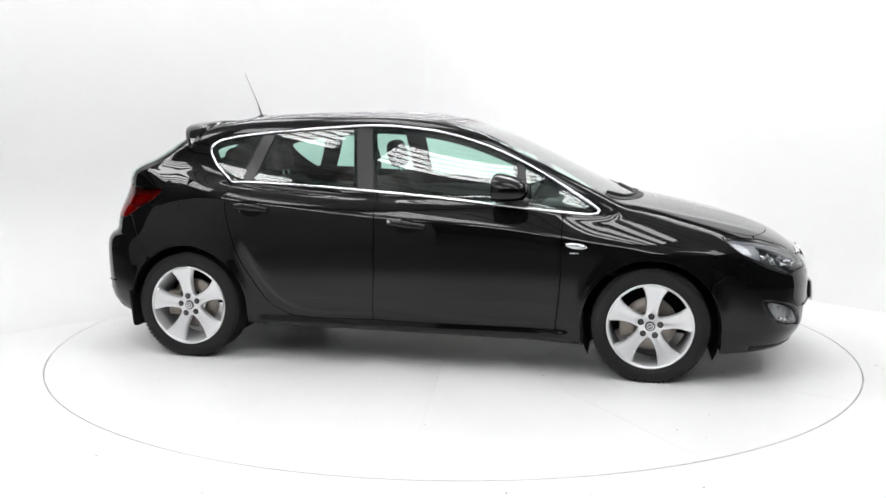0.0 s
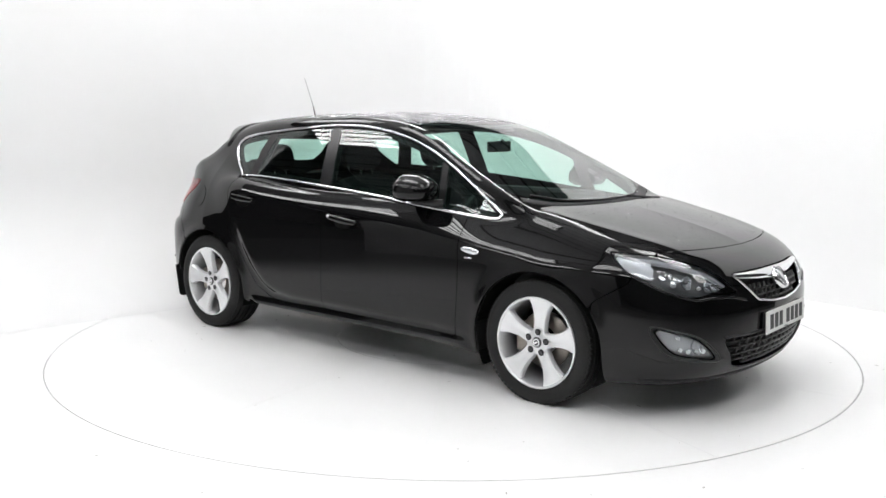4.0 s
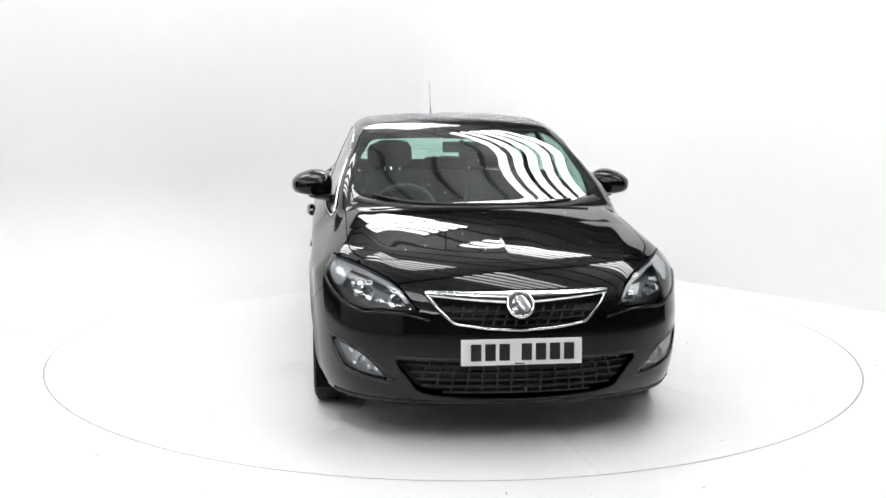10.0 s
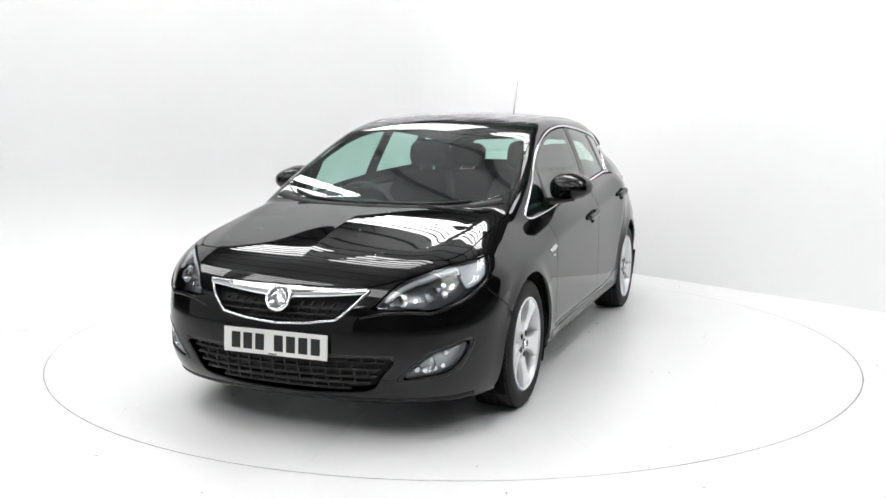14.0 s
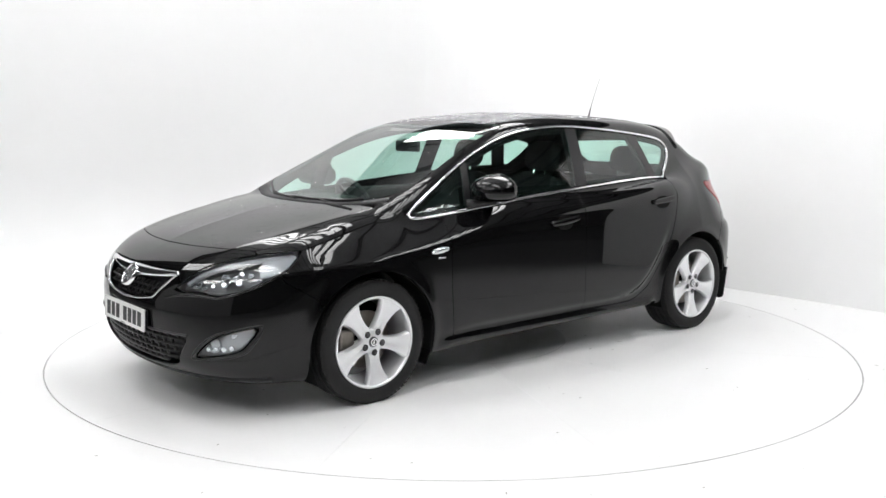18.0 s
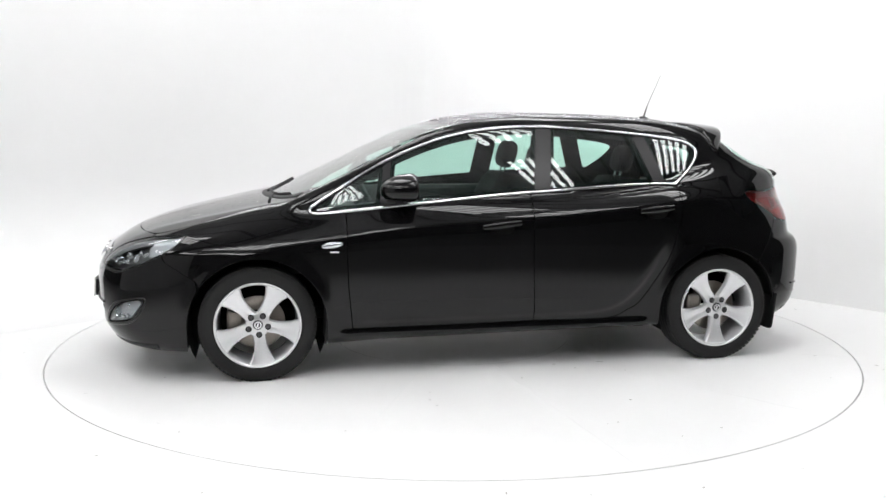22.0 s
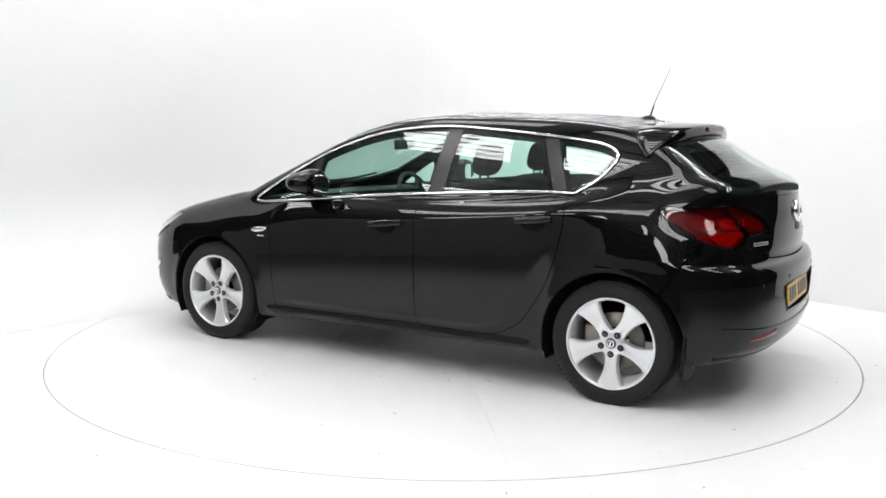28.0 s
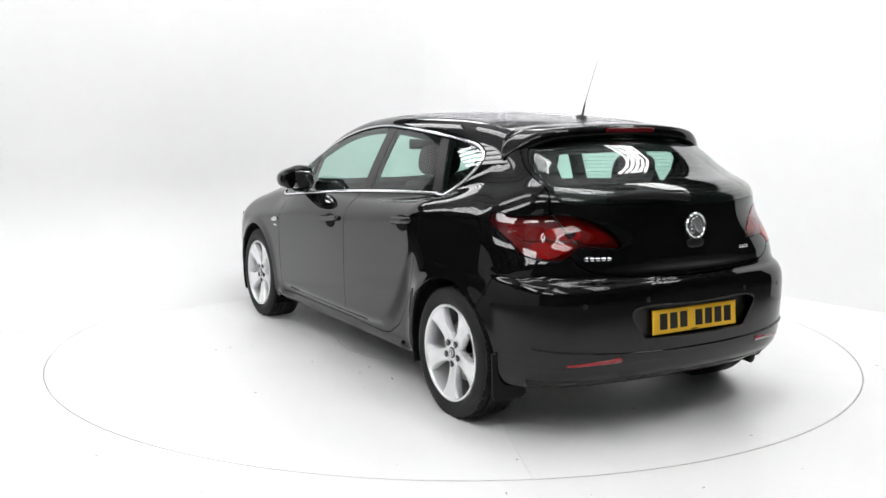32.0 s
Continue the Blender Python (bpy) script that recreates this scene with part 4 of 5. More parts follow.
def lamps():
    for mirror in (False, True):
        kw = dict(mirror=mirror)
        cover = panel("head_lamp", HEAD + 0.003, CLEAR, CAR, "clear head lamp with dark bezel and bright reflectors", depth=0.008, **kw)
        panel("housing", HEAD + 0.004, LAMP_HOUSE, cover, lift=-0.075, depth=-0.070, **kw)
        edge = (0.640 + 0.0028 * (ANG_F - 28)) - ZS
        panel("turn_strip", np.maximum.reduce([HEAD + 0.005, -(HEAD + 0.016), edge]), LAMP_BODY, cover, "pale silver strip", lift=-0.018, depth=0.02, **kw)
        panel("side_lamp", np.maximum.reduce([HEAD + 0.010, 50.5 - ANG_F, 0.690 - ZS]), LAMP_BODY, cover, "bright side lamp", lift=-0.024, depth=0.012, **kw)
        s = -1 if mirror else 1
        H = lambda *pts: np.maximum(inside(rounded(pts, 3) * (0.013, 1), ANG_F * 0.013, ZS), np.maximum(HEAD + 0.012, 1.5 - XS))
        # stepped bright facets of the two reflectors, and the dark shelf below them
        for k, (a0, a1, z0, z1) in enumerate(((30.5, 31.8, 0.634, 0.654), (32.6, 34.2, 0.632, 0.662), (33.4, 35.0, 0.668, 0.690), (35.8, 37.0, 0.640, 0.676), (40.2, 41.6, 0.646, 0.690), (42.2, 44.0, 0.694, 0.722), (44.6, 46.2, 0.654, 0.700), (46.8, 48.4, 0.700, 0.736), (45.0, 46.4, 0.712, 0.734))):
            lean = 0.9 if k % 2 else -0.6
            panel("reflector_facet", H((a0, z0, 1), (a1, z0 + 0.004, 1), (a1 + lean, z1, 1), (a0 + lean, z1 - 0.006, 1)), LAMP_SILVER, cover, "bright reflector facet", lift=-0.040 - 0.007 * (k % 2), depth=0.016, **kw)
        for (a, z, r) in ((0.655, 0.682, 0.030), (0.525, 0.658, 0.024)):
            P, N = on_front(np.array([a]), np.array([z]))
            d = Vector((0.93, 0.30 * s, 0.06)).normalized()
            c = Vector(P[0] * (1, s, 1)) - Vector((N[0][0], N[0][1] * s, N[0][2])) * 0.030
            m = frame_at(c, d) @ pose(0, 0, 0, 90)
            bm = bmesh.new()
            spun(bm, [(r, 0.0), (r * 0.94, -0.004), (r * 0.8, -0.016), (r * 0.4, -0.026), (0.0, -0.028)], 24, m=m)
            part("reflector", bm, LAMP_SILVER, cover, "bright reflector bowl", smooth=True)
            bm = bmesh.new()
            spun(bm, [(0.0, 0.004), (r * 0.26, 0.002), (r * 0.30, -0.006), (r * 0.30, -0.026)], 16, m=m)
            part("bulb_shield", bm, LAMP_GREY, cover, smooth=True)
        fog = panel("fog_lamp", FOG + 0.003, CLEAR, CAR, "clear fog lamp", depth=0.008, lift=-0.006, **kw)
        panel("bowl", FOG + 0.004, LAMP_BODY, fog, lift=-0.032, depth=-0.028, **kw)
        for a0, z0, w in ((35.8, 0.326, 1.6), (38.0, 0.326, 1.7), (40.3, 0.330, 1.7), (42.6, 0.338, 1.6), (43.6, 0.398, 1.4)):
            q = rounded([(a0, z0, 1), (a0 + w, z0 + 0.004, 1), (a0 + w + 0.6, z0 + 0.030, 1), (a0 + 0.6, z0 + 0.026, 1)], 3) * (0.013, 1)
            panel("reflector_facet", np.maximum.reduce([inside(q, ANG_F * 0.013, ZS), FOG + 0.008, 1.5 - XS]), LAMP_SILVER, fog, "bright reflector facet", lift=-0.020, depth=0.010, **kw)
        P, N = on_front(np.array([0.655]), np.array([0.372]))
        m = frame_at(Vector(P[0] * (1, s, 1)) - Vector(N[0] * (1, s, 1)) * 0.012, Vector((0.95, 0.25 * s, 0))) @ pose(0, 0, 0, 90)
        bm = bmesh.new()
        spun(bm, [(0.040, 0.0), (0.037, -0.006), (0.028, -0.022), (0.0, -0.03)], 14, m=m)
        part("reflector", bm, LAMP_SILVER, fog)
        for inner in (False, True):
            d = np.maximum(TAILLAMP, (ANG_R - LAMP_CUT if inner else LAMP_CUT - ANG_R) * 0.012)
            lens = panel("tail_lamp", d + 0.0018, RED_LENS, CAR, "dark red tail lamp", lift=0.004, depth=0.012, **kw)
            panel("housing", d + 0.003, LAMP_DIM, lens, lift=-0.035, depth=-0.03, **kw)
            if inner:
                spec = [[(42, 0.952), (35, 0.93), (33, 0.895), (41, 0.888)]]
            else:
                spec = [[(66, 0.955), (54, 0.953), (54, 0.905), (60, 0.90)], [(52, 0.948), (43, 0.938), (43, 0.905), (52, 0.91)], [(57, 0.885), (44, 0.885), (49, 0.83), (53, 0.825)]]
            for o in spec:
                dd = inside(rounded(o) * (0.012, 1), ANG_R * 0.012, ZS)
                panel("reflector", np.maximum(dd, XS + 1.5), RED if o[0][0] in (66, 42) else RED_GLOW, lens, "bright red reflector", lift=-0.014, depth=0.018, **kw)


def grilles():
    # recessed backs
    panel("grille", GRILLE + 0.001, TRIM, CAR, "black recessed grille", lift=-0.05, depth=-0.045, middle=True)
    panel("air_intake", INTAKE + 0.001, TRIM, CAR, "black lower air intake", lift=-0.06, depth=-0.055, middle=True)
    grille = next(o for o in CAR.children if o.name == "grille")
    intake = next(o for o in CAR.children if o.name == "air_intake")
    half_u = lambda z: float(np.interp(z, [0.535, 0.545, 0.565, 0.64, 0.69], [0.02, 0.15, 0.285, 0.365, 0.395]))
    for k in range(3):
        z = 0.553 + 0.029 * k
        w = half_u(z) - 0.012
        a = np.linspace(-w, w, 25)
        P, N = on_front(a, 0 * a + z)
        strip("slat", P - N * 0.026, N, 0.009, 0.014, SLAT, grille)
        n = int(2 * w / 0.048)
        for i in range(n):
            c = -w + (i + 0.5 + 0.25 * (k % 2)) * 2 * w / n
            if abs(c) < w - 0.01:
                P, N = on_front(np.array([c, c + 0.012]), np.array([z, z + 0.027]))
                strip("slat", P - N * 0.026, N, 0.009, 0.012, SLAT, grille)
    half_l = lambda z: float(np.interp(z, [0.217, 0.245, 0.31, 0.402], [0.05, 0.405, 0.465, 0.515]))
    for k in range(5):
        z = 0.240 + 0.034 * k
        w = half_l(z) - 0.014
        a = np.linspace(-w, w, 31)
        P, N = on_front(a, 0 * a + z)
        strip("slat", P - N * 0.026, N, 0.011, 0.014, SLAT, intake)
        n = int(2 * w / 0.062)
        for i in range(n):
            c = -w + (i + 0.5 + 0.5 * (k % 2)) * 2 * w / n
            if abs(c) < w - 0.01:
                P, N = on_front(np.array([c, c]), np.array([z, z + 0.034]))
                strip("slat", P - N * 0.026, N, 0.010, 0.012, SLAT, intake)
    # chrome bar and lower chrome line
    a = np.linspace(-0.393, 0.393, 41)
    P, N = on_front(a, 0.662 + 0.016 * (np.abs(a) / 0.4) ** 1.5)
    N = N - (0, 0, 0.25)
    N = N / np.linalg.norm(N, axis=1, keepdims=True)
    strip("chrome_bar", P - N * 0.004, N, 0.060 - 0.034 * (np.abs(a) / 0.4) ** 1.2, 0.018, CHROME, grille, "bright chrome grille bar")
    a = a / 0.393 * 0.405
    z = np.interp(np.abs(a), [0, 0.15, 0.29, 0.37, 0.41], [0.533, 0.541, 0.561, 0.638, 0.688])
    P, N = on_front(a * 0.985, z)
    strip("chrome_line", P, N, 0.0095, 0.006, CHROME, grille, "thin chrome line round the grille")
    P, N = on_front(np.array([0.0]), np.array([0.632]))
    badge(P[0] + N[0] * 0.012, N[0], "front_badge", grille, 0.062)
    # body-colour moulding over the intake, and the lower lip
    a = np.linspace(-0.53, 0.53, 41)
    P, N = on_front(a, 0 * a + 0.408)
    strip("intake_edge", P, N, 0.012, 0.006, SATIN, intake)


def badge(P, N, name, parent, r):
    """A round chrome badge with a plain raised shape."""
    m = frame_at(P, N) @ pose(0, 0, 0, 90)
    bm = bmesh.new()
    spun(bm, [(r * 0.80, 0.0), (r * 0.82, 0.005), (r * 0.9, 0.008), (r * 0.98, 0.005), (r, -0.012)], 40, m=m)
    b = part(name, bm, CHROME, parent, "round chrome badge", smooth=True)
    bm = bmesh.new()
    spun(bm, [(0.0, 0.0015), (r * 0.82, 0.0)], 36, m=m)
    part("badge_field", bm, LAMP_GREY, b, smooth=True)
    bm = bmesh.new()
    blob(bm, (r * 0.40, 0.004, r * 0.66), m @ pose(r * 0.20, 0.001, -r * 0.06, 0, 24, 0), power=(0.9, 1, 0.9))
    blob(bm, (r * 0.17, 0.004, r * 0.40), m @ pose(-r * 0.36, 0.001, -r * 0.30, 0, -30, 0))
    blob(bm, (r * 0.22, 0.004, r * 0.22), m @ pose(-r * 0.42, 0.001, r * 0.38))
    part("badge_shape", bm, LAMP_SILVER, b, smooth=True)


def plate(name, P, N, mat, label, parent):
    m = frame_at(P, N)
    bm = bmesh.new()
    block(bm, (-0.26, -0.0555, -0.006), (0.26, 0.0555, 0.002), 0.0022)
    bmesh.ops.transform(bm, matrix=m, verts=bm.verts)
    p = part(name, bm, mat, parent, label)
    x = -0.219
    for i in range(7):
        bm = bmesh.new()
        block(bm, (x, -0.036, 0.002), (x + 0.045, 0.036, 0.0032), 0.0006)
        bmesh.ops.transform(bm, matrix=m, verts=bm.verts)
        part("letter_bar", bm, INK, p, "plain black bar")
        x += 0.061 if i != 2 else 0.095
    for u, v, mt in ((-0.242, 0.030, CHROME), (0.242, 0.030, INK)):
        bm = bmesh.new()
        spun(bm, [(0.0, 0.004), (0.004, 0.0035), (0.0045, 0.001)], 12, m=m @ pose(u, v, 0, 90) @ Matrix.Diagonal((1, -1, 1, 1)))
        part("screw", bm, mt, p)
    bm = bmesh.new()
    block(bm, (-0.03, -0.052, 0.002), (0.012, -0.047, 0.0026))
    bmesh.ops.transform(bm, matrix=m, verts=bm.verts)
    part("maker_bar", bm, INK, p)
    return p


def front_details():
    P, N = on_front(np.array([0.0]), np.array([0.443]))
    plate("front_number_plate", P[0] + N[0] * 0.008, (1, 0, 0.05), PLATE_W, "white number plate with plain black bars", CAR)
    bm = bmesh.new()
    block(bm, (2.235, -0.25, 0.392), (2.267, 0.25, 0.490), 0.006)
    part("plate_plinth", bm, TRIM, CAR)
    # lower lip
    a = np.linspace(-0.78, 0.78, 61)
    P, N = on_front(a, 0 * a + 0.195)
    strip("front_lip", P - N * 0.004, N, 0.035, 0.010, TRIM, CAR, "black plastic front lip")
    # brow over each lamp's foot and fog surround
    for mirror in (False, True):
        o = rounded([(52, 0.462), (46, 0.452), (38.5, 0.412), (32, 0.302), (38, 0.300), (46, 0.325), (49.5, 0.372)], 6)
        a = np.radians(o[:, 0])
        # on the surface, by angle round the nose
        k = meet(lambda q: (1.30 + q * np.cos(a), q * np.sin(a), o[:, 1]), 0 * a + 0.2, 0 * a + 1.4)
        P = np.stack([1.30 + k * np.cos(a), k * np.sin(a), o[:, 1]], -1)
        strip("fog_lamp_surround", P, slope(P), 0.007, 0.002, SATIN, CAR, "black fog lamp surround", closed=True, mirror=mirror)
        o = resample([(58, 0.708), (50, 0.640), (44, 0.606), (40, 0.590), (35, 0.598), (29, 0.594), (23, 0.572)], 30)
        a = np.radians(o[:, 0])
        k = meet(lambda q: (1.30 + q * np.cos(a), q * np.sin(a), o[:, 1]), 0 * a + 0.2, 0 * a + 1.4)
        P = np.stack([1.30 + k * np.cos(a), k * np.sin(a), o[:, 1]], -1)
        strip("lamp_brow", P, slope(P), 0.012, 0.006, PAINT, CAR, "black ledge under the lamp", mirror=mirror)
    # wipers and cowl
    a = np.linspace(-0.66, 0.66, 41)
    x = 1.285 - 0.44 * np.abs(a) ** 2.2
    P, N = on_top(x - 0.012, a)
    strip("cowl", P, N, 0.055, 0.004, TRIM, CAR, "black plastic cowl", sink=0.02)
    for pts in ([(1.262, -0.02), (1.235, -0.20), (1.175, -0.40), (1.085, -0.57)], [(1.14, 0.50), (1.205, 0.34), (1.24, 0.14), (1.245, -0.06)]):
        pp = resample(pts, 14)
        P, N = on_top(pp[:, 0], pp[:, 1])
        w = strip("wiper", P + N * 0.007, N, 0.010, 0.008, TRIM, CAR, "black windscreen wiper", sink=0.003)
        strip("blade", P + N * 0.002, N, 0.005, 0.005, FLAP, w)
        q = P[7]
        bm = bmesh.new()
        piv, pn = on_top(np.array([1.285]), np.array([0.02 if pts[0][1] < 0.1 else 0.56]))
        tube(bm, [tuple(piv[0] - (0.02, 0, 0.0)), tuple((piv[0] + q) / 2 + (0, 0, 0.004)), tuple(q + N[7] * 0.010)], [0.010, 0.008, 0.005])
        part("wiper_arm", bm, TRIM, w, smooth=True)


def side_details():
    for mirror in (False, True):
        # repeater lamp and small bars of the trim badge
        P, N = on_side(np.linspace(0.996, 0.884, 8), np.linspace(0.735, 0.748, 8))
        lens = strip("side_repeater", P, N, np.array([0.010, 0.026, 0.033, 0.035, 0.034, 0.031, 0.024, 0.010]), 0.008, LAMP_SILVER, CAR, "chrome side repeater lamp", mirror=mirror)
        for i in range(3):
            P, N = on_side(np.array([0.952 - 0.017 * i, 0.940 - 0.017 * i]), np.array([0.703, 0.703]))
            strip("badge_bar", P, N, 0.010, 0.003, CHROME, CAR, "small chrome bar", mirror=mirror)
        # roof joint moulding
        x = np.linspace(0.14, -1.36, 50)
        a = 0.520 + 0.03 * np.clip((0.1 - x) / 0.6, 0, 1) - 0.03 * np.clip((-0.7 - x) / 0.6, 0, 1)
        P, N = on_top(x, a)
        strip("roof_moulding", P - N * 0.002, N, 0.012, 0.003, TRIM, CAR, "thin black roof moulding", mirror=mirror)
    d = np.hypot(XS + 1.470, (ZS - 0.893) * 1.0) - 0.070
    panel("fuel_flap", np.maximum(d, 0.5 - AS), PAINT, CAR, "round black fuel flap", lift=0.0022, depth=0.003, mirror=True)


def rear_details():
    # spoiler
    # stations from the middle outwards: y, then x and z of the leading edge, the trailing edge, its lower edge and the underside's root
    half = [(0.0, -1.330, 1.407, -1.585, 1.392, -1.592, 1.340, -1.47, 1.318), (0.20, -1.330, 1.404, -1.575, 1.388, -1.582, 1.336, -1.46, 1.314),
            (0.38, -1.325, 1.392, -1.548, 1.375, -1.555, 1.323, -1.445, 1.302), (0.46, -1.325, 1.384, -1.527, 1.362, -1.532, 1.308, -1.435, 1.288),
            (0.505, -1.330, 1.374, -1.512, 1.346, -1.514, 1.292, -1.425, 1.268), (0.545, -1.340, 1.356, -1.490, 1.318, -1.490, 1.270, -1.42, 1.248),
            (0.585, -1.356, 1.326, -1.462, 1.284, -1.460, 1.246, -1.418, 1.234), (0.618, -1.380, 1.284, -1.436, 1.252, -1.434, 1.234, -1.420, 1.230),
            (0.636, -1.410, 1.240, -1.424, 1.234, -1.424, 1.230, -1.422, 1.228)]
    half = np.array(half)
    fine = []
    for i in range(33):
        y = 0.636 * (1 - (1 - i / 32) ** 1.6)
        fine.append([y] + [float(np.interp(y, half[:, 0], half[:, q])) for q in range(1, 9)])
    fine = np.array(fine)
    for _ in range(6):
        fine[1:-1, 1:] = 0.25 * fine[:-2, 1:] + 0.5 * fine[1:-1, 1:] + 0.25 * fine[2:, 1:]
    rows_ = [(-f[0], *f[1:]) for f in fine[:0:-1]] + [tuple(f) for f in fine]
    n = len(rows_)
    V, F = [], []
    for y, lx, lz, tx, tz, bx, bz, ux, uz in rows_:
        mid = lambda p, q, f, up=0.0: (p[0] + (q[0] - p[0]) * f, p[1] + (q[1] - p[1]) * f + up)
        Lp, Tp, Bp, Up = (lx, lz), (tx, tz), (bx, bz), (ux, uz)
        sec = [Lp, mid(Lp, Tp, 0.4, 0.004), mid(Lp, Tp, 0.8, 0.004), mid(Lp, Tp, 0.96, 0.001), mid(Tp, Bp, 0.12), mid(Tp, Bp, 0.85), mid(Bp, Up, 0.08), Up, (lx, uz)]
        V += [(x, y, z) for x, z in sec]
    k = 9
    for i in range(n - 1):
        for j in range(k):
            q = [i * k + j, i * k + (j + 1) % k, (i + 1) * k + (j + 1) % k, (i + 1) * k + j]
            F.append(q)
    F += [list(range(k))[::-1], [(n - 1) * k + j for j in range(k)]]
    bm = bmesh.new()
    vs = [bm.verts.new(v) for v in V]
    for f in F:
        bm.faces.new([vs[i] for i in f])
    bmesh.ops.recalc_face_normals(bm, faces=bm.faces)
    spoiler = part("roof_spoiler", bm, PAINT, CAR, smooth=True)
    bm = bmesh.new()
    block(bm, (-1.597, -0.15, 1.356), (-1.580, 0.15, 1.380), 0.004)
    for v in bm.verts:
        v.co.x += 0.28 * v.co.y ** 2
    part("brake_light", bm, RED_DEEP, spoiler, "red high brake light")
    # seams of the spoiler on roof and pillars
    for s in (False, True):
        xs = np.array([-1.322, -1.335, -1.352, -1.378, -1.41])
        P, N = on_side(xs, np.array([1.366, 1.345, 1.318, 1.275, 1.232]))
        strip("spoiler_seam", P, N, 0.006, 0.003, TRIM, spoiler, mirror=s)
    # antenna
    bm = bmesh.new()
    blob(bm, (0.042, 0.020, 0.022), pose(-1.205, 0, 1.422))
    ant = part("antenna", bm, TRIM, CAR, "black roof antenna", smooth=True)
    bm = bmesh.new()
    tube(bm, [(-1.212, 0, 1.43), (-1.232, 0, 1.495), (-1.236, 0, 1.51), (-1.325, 0, 1.715)], [0.006, 0.0045, 0.0019, 0.0011])
    part("antenna_rod", bm, TRIM, ant, smooth=True)
    # wiper
    y = np.linspace(0.04, 0.43, 14)
    P, N = on_rear(y, 1.070 + 0.012 * np.sin(np.linspace(0, 3, 14)))
    w = strip("rear_wiper", P + N * 0.014, N, np.linspace(0.036, 0.020, 14), 0.014, FLAP, CAR, "black rear wiper", sink=0.008)
    strip("blade", P[2:] + N[2:] * 0.004 + (0, 0, -0.012), N[2:], 0.008, 0.008, FLAP, w)
    # heating wires
    glass = next(o for o in CAR.children if o.name == "rear_window")
    for i in range(13):
        z = 1.095 + 0.0155 * i
        y = np.linspace(-0.47 + 0.1 * i / 12, 0.47 - 0.1 * i / 12, 21)
        P, N = on_rear(y, 0 * y + z)
        strip("heating_wire", P - N * 0.0055, N, 0.0016, 0.0005, LAMP_GREY, glass, sink=0.0003)
    # badge, lettering bars, handle
    P, N = on_rear(np.array([0.0]), np.array([0.945]))
    badge(P[0] + N[0] * 0.010, N[0], "rear_badge", CAR, 0.060)
    bm = bmesh.new()
    P, N = on_rear(np.array([0.0]), np.array([0.868]))
    blob(bm, (0.052, 0.022, 0.006), frame_at(P[0], N[0]), power=(0.7, 0.8, 1))
    part("tailgate_handle", bm, INK, CAR, "dark tailgate handle recess", smooth=True)
    for y0, n, step in ((0.560, 5, 0.0245), (-0.315, 4, 0.020)):
        for i in range(n):
            y = y0 - i * step
            P, N = on_rear(np.array([y, y - step * 0.55]), np.array([0.818, 0.818]) + (0.008 if n == 4 else 0))
            strip("lettering_bar", P, N, 0.019 if n == 5 else 0.014, 0.003, CHROME, CAR, "small chrome bar")
    # plate recess and plate
    zc = 0.527
    P, N = on_rear(np.array([0.0]), np.array([zc]))
    o = resample(rounded([(0.365, 0.600), (0, 0.606), (-0.365, 0.600), (-0.31, 0.462, 1), (0, 0.457), (0.31, 0.462, 1)], 6), 80, True)
    Pr, Nr = on_rear(o[:, 0], o[:, 1])
    strip("plate_recess_edge", Pr, Nr, 0.006, 0.002, SATIN, CAR, closed=True)
    panel("plate_recess", PLATE_D + 0.001, SATIN, CAR, "dark plate recess", lift=-0.038, depth=-0.036, middle=True)
    plate("rear_number_plate", P[0] - N[0] * 0.026, (-1, 0, 0.08), PLATE_Y, "yellow number plate with plain black bars", CAR)
    # bumper line, lower trim, reflectors, exhaust
    a = np.linspace(-0.84, 0.84, 61)
    P, N = on_rear(a * 0.93, 0.418 - 0.02 * np.cos(a * 1.6) + 0.03 * np.abs(a) ** 3)
    strip("bumper_line", P, N, 0.010, 0.008, PAINT, CAR)
    P, N = on_rear(a * 0.92, 0 * a + 0.275)
    strip("rear_lip", P - N * 0.004, N, 0.045, 0.005, TRIM, CAR, "black plastic lower bumper")
    for s in (1, -1):
        y = s * np.linspace(0.66, 0.42, 10)
        P, N = on_rear(y, np.linspace(0.362, 0.378, 10))
        strip("rear_reflector", P, N, np.linspace(0.010, 0.026, 10), 0.006, RED, CAR, "red rear reflector")
    bm = bmesh.new()
    tube(bm, [(-1.7, -0.52, 0.24), (-1.84, -0.54, 0.245), (-1.925, -0.545, 0.235)], 0.024, 16)
    part("exhaust_pipe", bm, FLAP, CAR, "dark exhaust pipe", smooth=True)
    for s in (1, -1):
        for y, z in ((0.60, 0.625), (0.30, 0.640)):
            P, N = on_rear(np.array([s * y]), np.array([z]))
            bm = bmesh.new()
            spun(bm, [(0.0, 0.002), (0.010, 0.0018), (0.0115, 0.0)], 16, m=frame_at(P[0], N[0]) @ pose(0, 0, 0, 90))
            part("parking_sensor", bm, SATIN, CAR)


